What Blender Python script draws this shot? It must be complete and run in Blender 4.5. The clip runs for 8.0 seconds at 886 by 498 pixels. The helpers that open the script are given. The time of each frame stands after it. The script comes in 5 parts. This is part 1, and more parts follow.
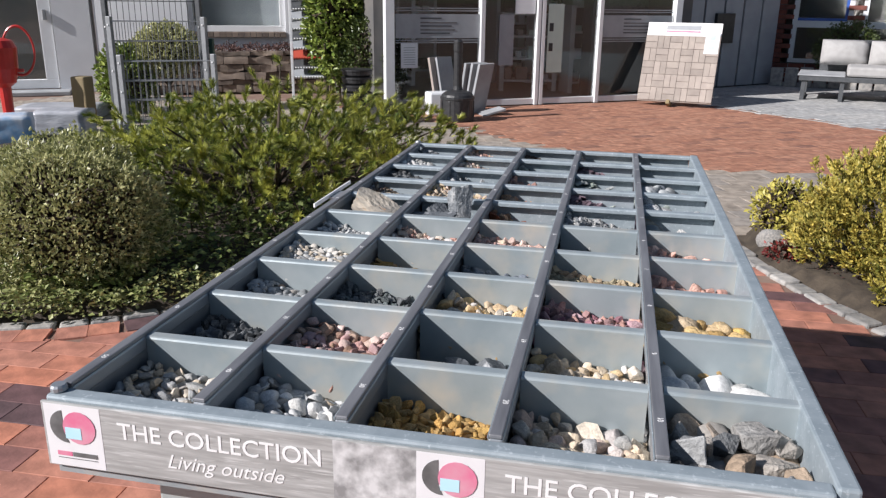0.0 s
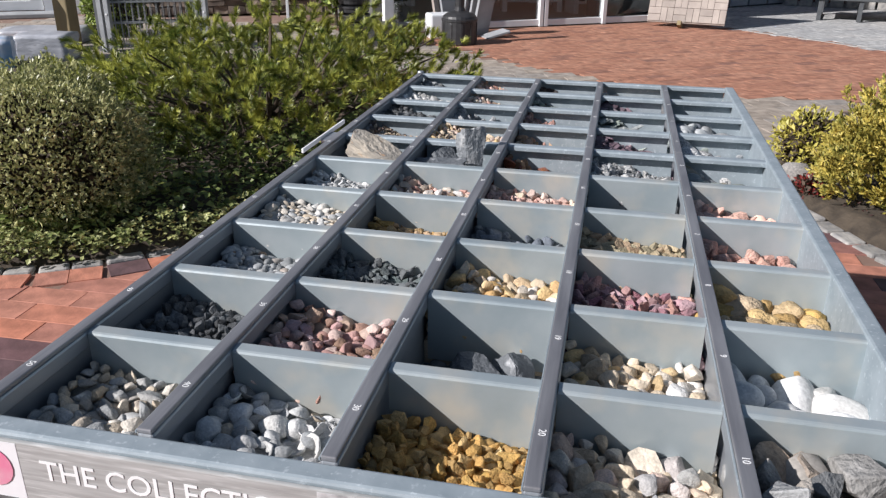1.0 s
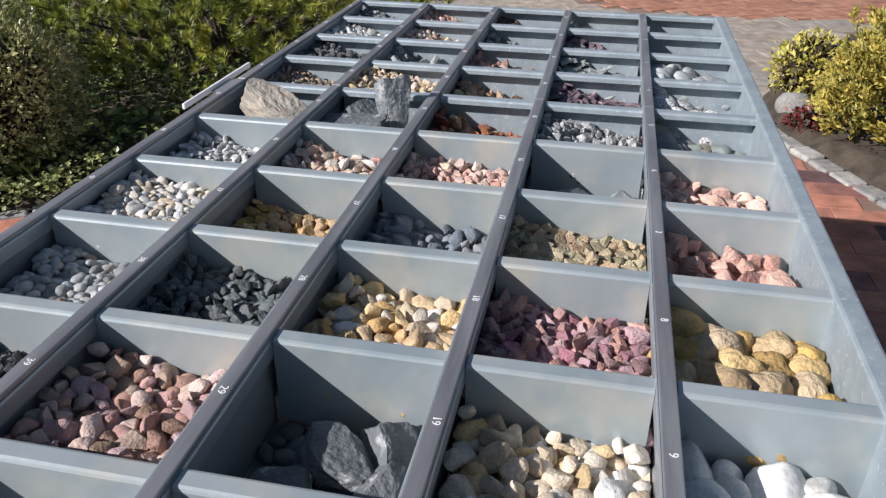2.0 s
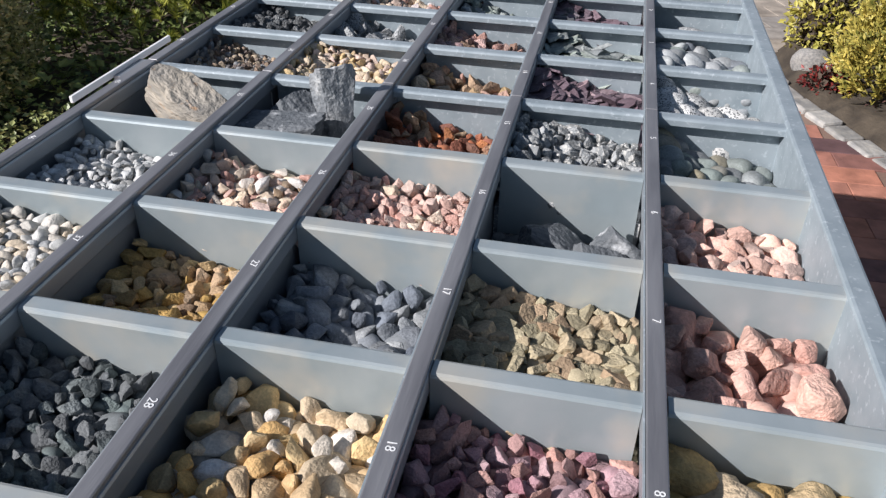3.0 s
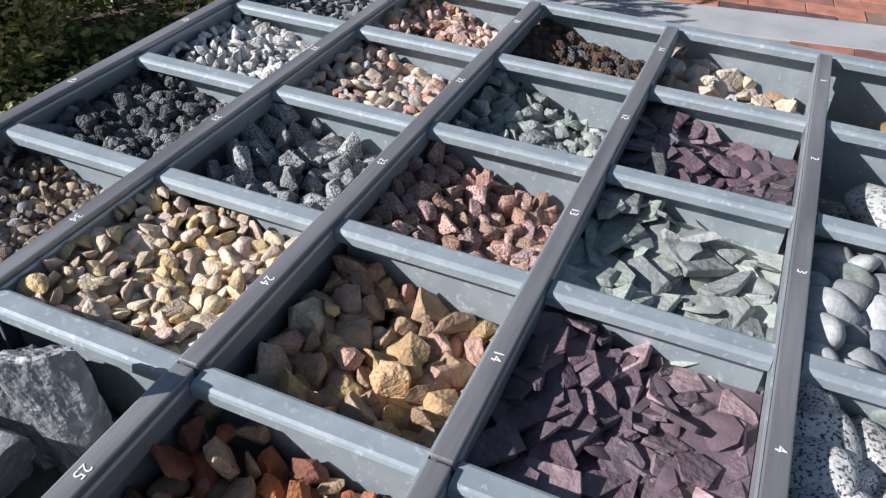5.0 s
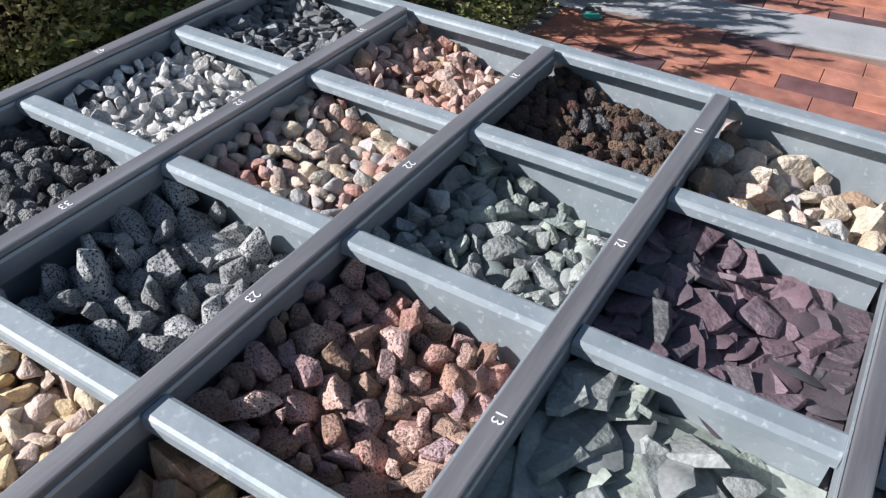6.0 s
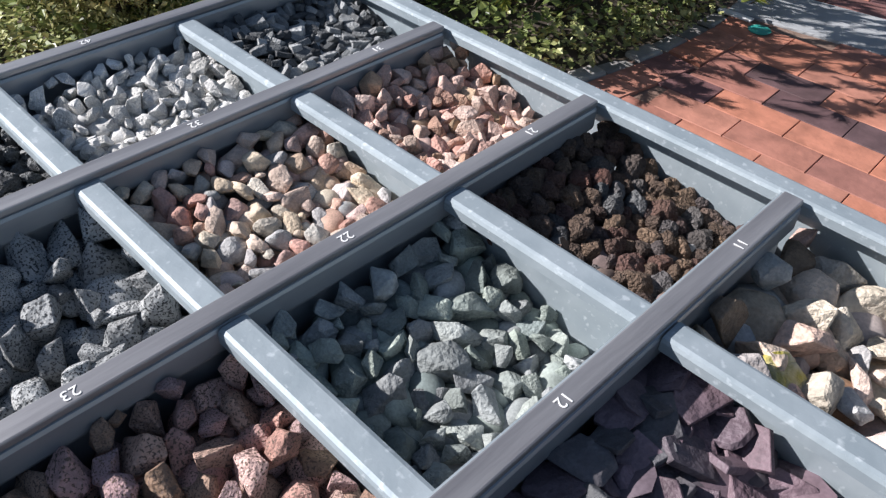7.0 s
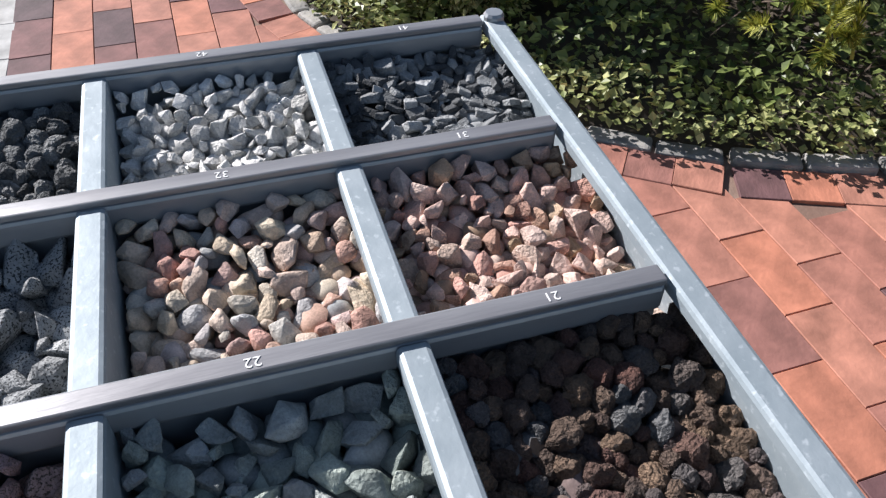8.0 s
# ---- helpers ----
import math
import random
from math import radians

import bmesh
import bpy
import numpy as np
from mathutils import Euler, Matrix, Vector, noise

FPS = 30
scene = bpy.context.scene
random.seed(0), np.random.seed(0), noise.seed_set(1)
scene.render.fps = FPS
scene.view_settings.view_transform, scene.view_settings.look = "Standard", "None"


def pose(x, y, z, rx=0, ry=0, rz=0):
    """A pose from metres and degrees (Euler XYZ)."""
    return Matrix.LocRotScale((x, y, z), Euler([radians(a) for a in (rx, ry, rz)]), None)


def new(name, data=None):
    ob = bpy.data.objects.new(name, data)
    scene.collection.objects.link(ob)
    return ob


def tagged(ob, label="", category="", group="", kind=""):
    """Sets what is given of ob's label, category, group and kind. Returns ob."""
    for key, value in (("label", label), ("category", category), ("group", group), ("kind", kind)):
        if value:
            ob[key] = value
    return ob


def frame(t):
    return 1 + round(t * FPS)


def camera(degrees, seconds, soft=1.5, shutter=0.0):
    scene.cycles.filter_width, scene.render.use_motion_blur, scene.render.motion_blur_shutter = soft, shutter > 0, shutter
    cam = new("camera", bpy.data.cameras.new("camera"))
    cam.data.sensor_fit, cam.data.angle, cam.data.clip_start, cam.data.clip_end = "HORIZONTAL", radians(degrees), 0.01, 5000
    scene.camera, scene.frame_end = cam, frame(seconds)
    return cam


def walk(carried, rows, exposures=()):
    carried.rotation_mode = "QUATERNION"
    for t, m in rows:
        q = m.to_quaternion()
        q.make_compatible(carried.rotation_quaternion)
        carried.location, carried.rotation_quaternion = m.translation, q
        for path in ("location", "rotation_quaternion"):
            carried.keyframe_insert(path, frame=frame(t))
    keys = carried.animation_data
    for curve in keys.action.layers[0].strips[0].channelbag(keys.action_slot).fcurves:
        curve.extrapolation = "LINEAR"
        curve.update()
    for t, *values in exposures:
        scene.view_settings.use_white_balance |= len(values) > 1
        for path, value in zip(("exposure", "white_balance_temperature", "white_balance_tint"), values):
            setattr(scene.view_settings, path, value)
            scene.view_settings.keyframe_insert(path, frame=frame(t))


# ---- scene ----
cam = camera(58.75, 8.0, 1.3)
# seconds, place, turn
PATH = [
    (0.0, 0.5342, -0.6272, 1.1321, 72.521, -0.709, 12.243),
    (0.5, 0.5150, -0.5554, 1.1088, 69.731, -0.751, 12.394),
    (1.0, 0.4791, -0.4334, 1.1168, 67.077, -0.575, 12.232),
    (1.5, 0.5193, -0.2843, 1.1009, 64.115, -0.262, 12.002),
    (3.0, 0.5397, 0.0815, 1.0910, 56.754, -1.094, 12.194),
    (3.5, 0.5417, 0.2344, 1.0876, 54.802, -1.370, 13.894),
    (4.0, 0.5467, 0.3910, 1.0813, 53.502, -1.478, 16.684),
    (4.5, 0.5439, 0.5404, 1.0754, 52.721, -1.667, 20.128),
    (5.0, 0.5370, 0.7007, 1.0633, 52.077, -1.734, 23.582),
    (6.5, 0.5485, 1.0241, 1.0329, 49.506, -1.645, 37.030),
    (7.0, 0.5604, 1.1099, 1.0275, 48.505, -1.726, 45.313),
    (7.5, 0.5711, 1.2044, 1.0314, 47.430, -1.526, 57.435),
    (8.0, 0.5507, 1.3175, 1.0464, 46.767, -0.917, 72.936),
]
walk(cam, [(t, pose(x, y, z, a, b, c)) for t, x, y, z, a, b, c in PATH],
     exposures=[(0.0, 0.34), (3.5, 0.37), (5.0, 0.53), (6.5, 0.66), (8.0, 0.70)])

# ---------------------------------------------------------------- light
world = bpy.data.worlds.new("sky")
scene.world = world
world.use_nodes = True
SUN_WAY = Vector((1.23, 0.98, -1.0)).normalized()
_wn = world.node_tree.nodes
_sky = _wn.new("ShaderNodeTexSky")
_sky.sky_type, _sky.sun_disc = "NISHITA", False
_sky.sun_elevation = math.asin(-SUN_WAY.z)
_sky.sun_rotation = math.atan2(-SUN_WAY.x, -SUN_WAY.y)
_sky.air_density, _sky.dust_density = 1.0, 0.6
world.node_tree.links.new(_sky.outputs[0], _wn["Background"].inputs[0])
_wn["Background"].inputs[1].default_value = 0.058
_sun = bpy.data.lights.new("sun", "SUN")
_sun.energy, _sun.angle, _sun.color = 5.0, radians(0.55), (1.0, 0.966, 0.972)
sun = new("sun", _sun)
sun.matrix_world = SUN_WAY.to_track_quat("-Z", "Y").to_matrix().to_4x4()

# ---------------------------------------------------------------- helpers
W, D, TOP = 0.15, 0.1535, 0.75


def mat(name, col=(0.5, 0.5, 0.5), rough=0.6, metal=0.0, col2=None, scale=20.0, bump=0.0, bscale=None, spread=0.0,
        fine=None, detail=6.0, island=False, hue=0.0, stretch=None, spec=0.5, dist=0.004):
    """A procedural surface: two colours mixed by noise, a finer speckle, a value spread per object or island, bump."""
    m = bpy.data.materials.new(name)
    m.use_nodes = True
    nt, n = m.node_tree, m.node_tree.nodes
    b = n["Principled BSDF"]
    b.inputs["Roughness"].default_value, b.inputs["Metallic"].default_value = rough, metal
    b.inputs["Specular IOR Level"].default_value = spec
    tc = n.new("ShaderNodeTexCoord")
    co = tc.outputs["Object"]
    if stretch:
        mp = n.new("ShaderNodeMapping")
        mp.inputs["Scale"].default_value = stretch
        nt.links.new(co, mp.inputs[0])
        co = mp.outputs[0]
    nz = n.new("ShaderNodeTexNoise")
    nz.inputs["Scale"].default_value, nz.inputs["Detail"].default_value = scale, detail
    nt.links.new(co, nz.inputs["Vector"])
    mix = n.new("ShaderNodeMix")
    mix.data_type = "RGBA"
    ramp = n.new("ShaderNodeMapRange")
    ramp.inputs["From Min"].default_value, ramp.inputs["From Max"].default_value = 0.35, 0.65
    nt.links.new(nz.outputs["Fac"], ramp.inputs["Value"])
    nt.links.new(ramp.outputs[0], mix.inputs["Factor"])
    c2 = col2 or tuple(c * 0.75 for c in col)
    mix.inputs["A"].default_value, mix.inputs["B"].default_value = (*col, 1), (*c2, 1)
    out = mix.outputs["Result"]
    if fine:
        f_scale, f_col, f_lo, f_hi = fine
        fz = n.new("ShaderNodeTexNoise")
        fz.inputs["Scale"].default_value, fz.inputs["Detail"].default_value = f_scale, 3
        nt.links.new(co, fz.inputs["Vector"])
        fr = n.new("ShaderNodeMapRange")
        fr.inputs["From Min"].default_value, fr.inputs["From Max"].default_value = f_lo, f_hi
        nt.links.new(fz.outputs["Fac"], fr.inputs["Value"])
        fm = n.new("ShaderNodeMix")
        fm.data_type = "RGBA"
        nt.links.new(fr.outputs[0], fm.inputs["Factor"])
        nt.links.new(out, fm.inputs["A"])
        fm.inputs["B"].default_value = (*f_col, 1)
        out = fm.outputs["Result"]
    if spread or hue:
        if island:
            rnd = n.new("ShaderNodeNewGeometry").outputs["Random Per Island"]
        else:
            rnd = n.new("ShaderNodeObjectInfo").outputs["Random"]
        hs = n.new("ShaderNodeHueSaturation")
        vr = n.new("ShaderNodeMapRange")
        vr.inputs["To Min"].default_value, vr.inputs["To Max"].default_value = 1 - spread, 1 + spread
        nt.links.new(rnd, vr.inputs["Value"])
        nt.links.new(vr.outputs[0], hs.inputs["Value"])
        if hue:
            wn = n.new("ShaderNodeTexWhiteNoise")
            wn.noise_dimensions = "1D"
            nt.links.new(rnd, wn.inputs["W"])
            hr = n.new("ShaderNodeMapRange")
            hr.inputs["To Min"].default_value, hr.inputs["To Max"].default_value = 0.5 - hue, 0.5 + hue
            nt.links.new(wn.outputs["Value"], hr.inputs["Value"])
            nt.links.new(hr.outputs[0], hs.inputs["Hue"])
            sr = n.new("ShaderNodeMapRange")
            sr.inputs["To Min"].default_value, sr.inputs["To Max"].default_value = 0.55, 1.3
            nt.links.new(wn.outputs["Color"], sr.inputs["Value"])
            nt.links.new(sr.outputs[0], hs.inputs["Saturation"])
        nt.links.new(out, hs.inputs["Color"])
        out = hs.outputs[0]
    nt.links.new(out, b.inputs["Base Color"])
    if bump:
        bz = n.new("ShaderNodeTexNoise")
        bz.inputs["Scale"].default_value, bz.inputs["Detail"].default_value = bscale or scale * 4, 5
        nt.links.new(co, bz.inputs["Vector"])
        bp = n.new("ShaderNodeBump")
        bp.inputs["Strength"].default_value, bp.inputs["Distance"].default_value = min(1, bump), dist
        nt.links.new(bz.outputs["Fac"], bp.inputs["Height"])
        nt.links.new(bp.outputs[0], b.inputs["Normal"])
    return m


def mesh_from(bm, name, material, smooth=False):
    me = bpy.data.meshes.new(name)
    bm.to_mesh(me)
    bm.free()
    if smooth:
        me.shade_smooth()
    me.materials.append(material)
    return me


def part(name, bm, material, parent, label="", smooth=False, kind=""):
    ob = new(name, mesh_from(bm, name, material, smooth))
    ob.parent = parent
    return tagged(ob, label, kind=kind)


def thing(name, label, category, group="", at=None, kind=""):
    ob = new(name)
    if at is not None:
        ob.matrix_world = at
    return tagged(ob, label, category, group, kind)


def add_box(bm, x0, x1, y0, y1, z0, z1, bevel=0.0, m=None):
    vs = bmesh.ops.create_cube(bm, size=1)["verts"]
    for q in vs:
        q.co = Vector(((x0 + x1) / 2 + q.co.x * (x1 - x0), (y0 + y1) / 2 + q.co.y * (y1 - y0), (z0 + z1) / 2 + q.co.z * (z1 - z0)))
    if bevel:
        es = list({e for q in vs for e in q.link_edges})
        r = bmesh.ops.bevel(bm, geom=es, offset=bevel, segments=2, affect="EDGES", profile=0.5)
        vs = list({q for q in r["verts"]} | {q for q in vs if q.is_valid})
    if m is not None:
        for q in vs:
            q.co = m @ q.co
    return bm


def box(*a, bevel=0.0, m=None):
    return add_box(bmesh.new(), *a, bevel=bevel, m=m)


def prism(profile, x0, x1, bm=None):
    """A closed (y, z) profile drawn out along x."""
    bm = bm or bmesh.new()
    a = [bm.verts.new((x0, y, z)) for y, z in profile]
    b = [bm.verts.new((x1, y, z)) for y, z in profile]
    k = len(profile)
    for i in range(k):
        bm.faces.new((a[i], a[(i + 1) % k], b[(i + 1) % k], b[i]))
    bm.faces.new(a[::-1])
    bm.faces.new(b)
    bmesh.ops.recalc_face_normals(bm, faces=bm.faces)
    return bm


def tube(bm, a, b, r0, r1=None, seg=8):
    r1 = r0 if r1 is None else r1
    a, b = Vector(a), Vector(b)
    q = (b - a).to_track_quat("Z", "Y")
    ra, rb = [], []
    for i in range(seg):
        c = Vector((math.cos(2 * math.pi * i / seg), math.sin(2 * math.pi * i / seg), 0))
        ra.append(bm.verts.new(a + q @ (c * r0)))
        rb.append(bm.verts.new(b + q @ (c * r1)))
    for i in range(seg):
        bm.faces.new((ra[i], ra[(i + 1) % seg], rb[(i + 1) % seg], rb[i]))
    bm.faces.new(ra[::-1])
    bm.faces.new(rb)
    return bm


def lathe(profile, seg=24, bm=None, at=(0, 0, 0)):
    bm = bm or bmesh.new()
    rings = []
    for r, z in profile:
        rings.append([bm.verts.new((at[0] + r * math.cos(2 * math.pi * i / seg), at[1] + r * math.sin(2 * math.pi * i / seg), at[2] + z)) for i in range(seg)])
    for p, q in zip(rings, rings[1:]):
        for i in range(seg):
            bm.faces.new((p[i], p[(i + 1) % seg], q[(i + 1) % seg], q[i]))
    bm.faces.new(rings[0][::-1])
    bm.faces.new(rings[-1])
    return bm


def text_mesh(body, size, shear=0.0, extrude=0.0001, thin=0.0):
    cu = bpy.data.curves.new("lettering", "FONT")
    cu.body, cu.size, cu.shear, cu.extrude, cu.offset = body, size, shear, extrude, thin
    cu.align_x, cu.align_y, cu.resolution_u = "CENTER", "CENTER", 3
    tmp = bpy.data.objects.new("lettering", cu)
    scene.collection.objects.link(tmp)
    dg = bpy.context.evaluated_depsgraph_get()
    me = bpy.data.meshes.new_from_object(tmp.evaluated_get(dg))
    bpy.data.objects.remove(tmp)
    return me


def letter(body, size, material, parent, m, name="lettering", label="", shear=0.0, thin=0.0):
    me = text_mesh(body, size, shear, thin=thin)
    me.materials.clear()
    me.materials.append(material)
    ob = new(name, me)
    ob.parent = parent
    ob.matrix_local = m
    return tagged(ob, label)


# ---------------------------------------------------------------- materials
M_GALV = mat("galvanised", (0.28, 0.33, 0.36), 0.6, 0.3, (0.35, 0.40, 0.43), 35, 0.08, 160, fine=(190, (0.46, 0.51, 0.54), 0.60, 0.72))
M_GALV_IN = mat("galvanised_wall", (0.325, 0.38, 0.40), 0.42, 0.35, (0.42, 0.465, 0.475), 14, 0.06, 120, fine=(17, (0.53, 0.51, 0.45), 0.50, 0.76))
M_RAIL = mat("rail_steel", (0.29, 0.31, 0.335), 0.38, 0.5, (0.37, 0.39, 0.41), 40, 0.05, 200, stretch=(1, 0.15, 1))
M_CAP = mat("rail_cap", (0.215, 0.212, 0.225), 0.42, 0.5, (0.34, 0.335, 0.345), 60, 0.1, 300, stretch=(1, 0.1, 1), spec=0.7)
M_WHITE = mat("white_print", (0.82, 0.82, 0.82), 0.5, 0, (0.76, 0.76, 0.75), 30)
M_PED = mat("pedestal_steel", (0.40, 0.45, 0.44), 0.55, 0.4, (0.47, 0.51, 0.50), 9, 0.05, 60)
M_DARK = mat("dark_metal", (0.04, 0.04, 0.045), 0.5, 0.3, (0.06, 0.06, 0.065), 30)

# ---------------------------------------------------------------- the sample table
table = thing("display_table", "galvanised steel sample table with fifty gravel bins", "display table")
RW = 0.0075       # half a rail's width
BAR_TOP = 0.7455
WALL_DOWN = 0.668
half = 5 * D


def divider_profile(y, near):
    """A folded sheet: a flat top with rounded edges, a short lip at one side, a full wall at the other."""
    s = 1 if near else -1
    w, r, t = 0.0088, 0.003, 0.0016
    pts = [(-w, WALL_DOWN), (-w, BAR_TOP - r), (-w + 0.0009, BAR_TOP - 0.0009), (-w + r, BAR_TOP), (w - r, BAR_TOP), (w - 0.0009, BAR_TOP - 0.0009),
           (w, BAR_TOP - r), (w, BAR_TOP - 0.009), (w - t, BAR_TOP - 0.009), (w - t, BAR_TOP - r), (w - r, BAR_TOP - t), (-w + r, BAR_TOP - t),
           (-w + t, BAR_TOP - r), (-w + t, WALL_DOWN)]
    return [(y + s * a, z) for a, z in pts]


for j in range(1, 10):
    for i in range(5):
        part("divider", prism(divider_profile(j * D, j <= 5), i * W + RW + 0.0004, (i + 1) * W - RW - 0.0004), M_GALV_IN if j <= 5 else M_GALV, table)

for i in range(5):
    x = i * W
    for y0, y1 in ((0.012, half + D * 1.0 - 0.001), (half + D * 1.0 + 0.001, 10 * D - 0.012)):
        body = part("rail", box(x - RW, x + RW, y0, y1, TOP - 0.0225, TOP - 0.0042, bevel=0.0028), M_RAIL, table)
        part("rail_wall", box(x - 0.002, x + 0.002, y0, y1, 0.660, TOP - 0.0226), M_RAIL, table)
        bm = box(x - RW + 0.0012, x + RW - 0.0012, y0, y1, TOP - 0.0046, TOP, bevel=0.0010)
        part("rail_cap", bm, M_CAP, body, "dark grey plastic cap strip")
    edge = part("rail_edge", box(x - RW - 0.0003, x - RW + 0.0008, 0.012, 10 * D - 0.012, TOP - 0.0045, TOP - 0.0022), M_GALV, table)

# outer rims
part("rim", box(5 * W - 0.009, 5 * W + 0.011, -0.004, 10 * D + 0.008, 0.664, TOP - 0.001, bevel=0.003), M_GALV, table)
part("rim", prism([(a - 0.0008, z + 0.0015) for a, z in divider_profile(10 * D, False)], -0.010, 5 * W - 0.0095), M_GALV, table)
part("rim", box(-0.010, 5 * W - 0.0095, -0.009, 0.0115, 0.664, TOP - 0.005, bevel=0.003), M_GALV, table)
part("rim", box(-0.011, -RW - 0.001, 0.012, 10 * D - 0.0105, 0.664, TOP - 0.007, bevel=0.001), M_RAIL, table)
part("tray_floor", box(-0.008, 5 * W + 0.008, -0.006, 10 * D + 0.005, 0.655, 0.661), M_GALV_IN, table)
part("pedestal", box(0.078, 0.672, 0.035, 1.47, 0.0, 0.654, bevel=0.004), M_PED, table, "galvanised sheet box base")
for cx, cy in ((-0.002, 0.003), (-0.002, 10 * D)):
    part("corner_bolt", lathe([(0.0085, 0), (0.0085, 0.004), (0.007, 0.0065), (0.0, 0.0066)], 12, at=(cx, cy, TOP - 0.004)), M_RAIL, table)

# numbers on the rails
for k in range(1, 51):
    x, y = (4 - (k - 1) // 10) * W, (9.5 - (k - 1) % 10) * D
    letter(str(k), 0.0088, M_WHITE, table, Matrix.Translation((x + 0.0005, y, TOP + 0.0003)) @ pose(0, 0, 0, 0, 0, -90), "number")

# ---------------------------------------------------------------- the gravel in the bins
STONE = {
    "white": (0.68, 0.67, 0.65), "chalk": (0.55, 0.54, 0.51), "silver": (0.40, 0.41, 0.41), "grey": (0.27, 0.28, 0.285), "iron": (0.17, 0.18, 0.185), "coal": (0.085, 0.09, 0.095),
    "soot": (0.05, 0.053, 0.057), "cream": (0.66, 0.55, 0.41), "sand": (0.53, 0.43, 0.31), "honey": (0.62, 0.44, 0.21), "amber": (0.58, 0.34, 0.11), "gold": (0.50, 0.32, 0.10)}
STONE.update({
    "ochre": (0.40, 0.25, 0.09), "tan": (0.44, 0.31, 0.20), "brown": (0.27, 0.18, 0.12), "umber": (0.15, 0.105, 0.085), "pink": (0.66, 0.44, 0.37), "salmon": (0.71, 0.44, 0.35),
    "rose": (0.50, 0.28, 0.23), "blush": (0.66, 0.50, 0.43), "mauve": (0.40, 0.28, 0.295), "wine": (0.32, 0.14, 0.17), "plum": (0.17, 0.115, 0.135), "aubergine": (0.115, 0.088, 0.105)})
STONE.update({
    "rust": (0.42, 0.13, 0.06), "brick": (0.32, 0.11, 0.065), "orange": (0.58, 0.20, 0.06), "maroon": (0.18, 0.085, 0.065), "sage": (0.40, 0.45, 0.39), "moss": (0.25, 0.29, 0.26),
    "fir": (0.13, 0.16, 0.155), "olive": (0.30, 0.26, 0.17), "khaki": (0.42, 0.36, 0.24), "lichen": (0.42, 0.40, 0.10), "slate": (0.16, 0.18, 0.21), "navy": (0.11, 0.125, 0.15), "taupe": (0.36, 0.325, 0.285)})

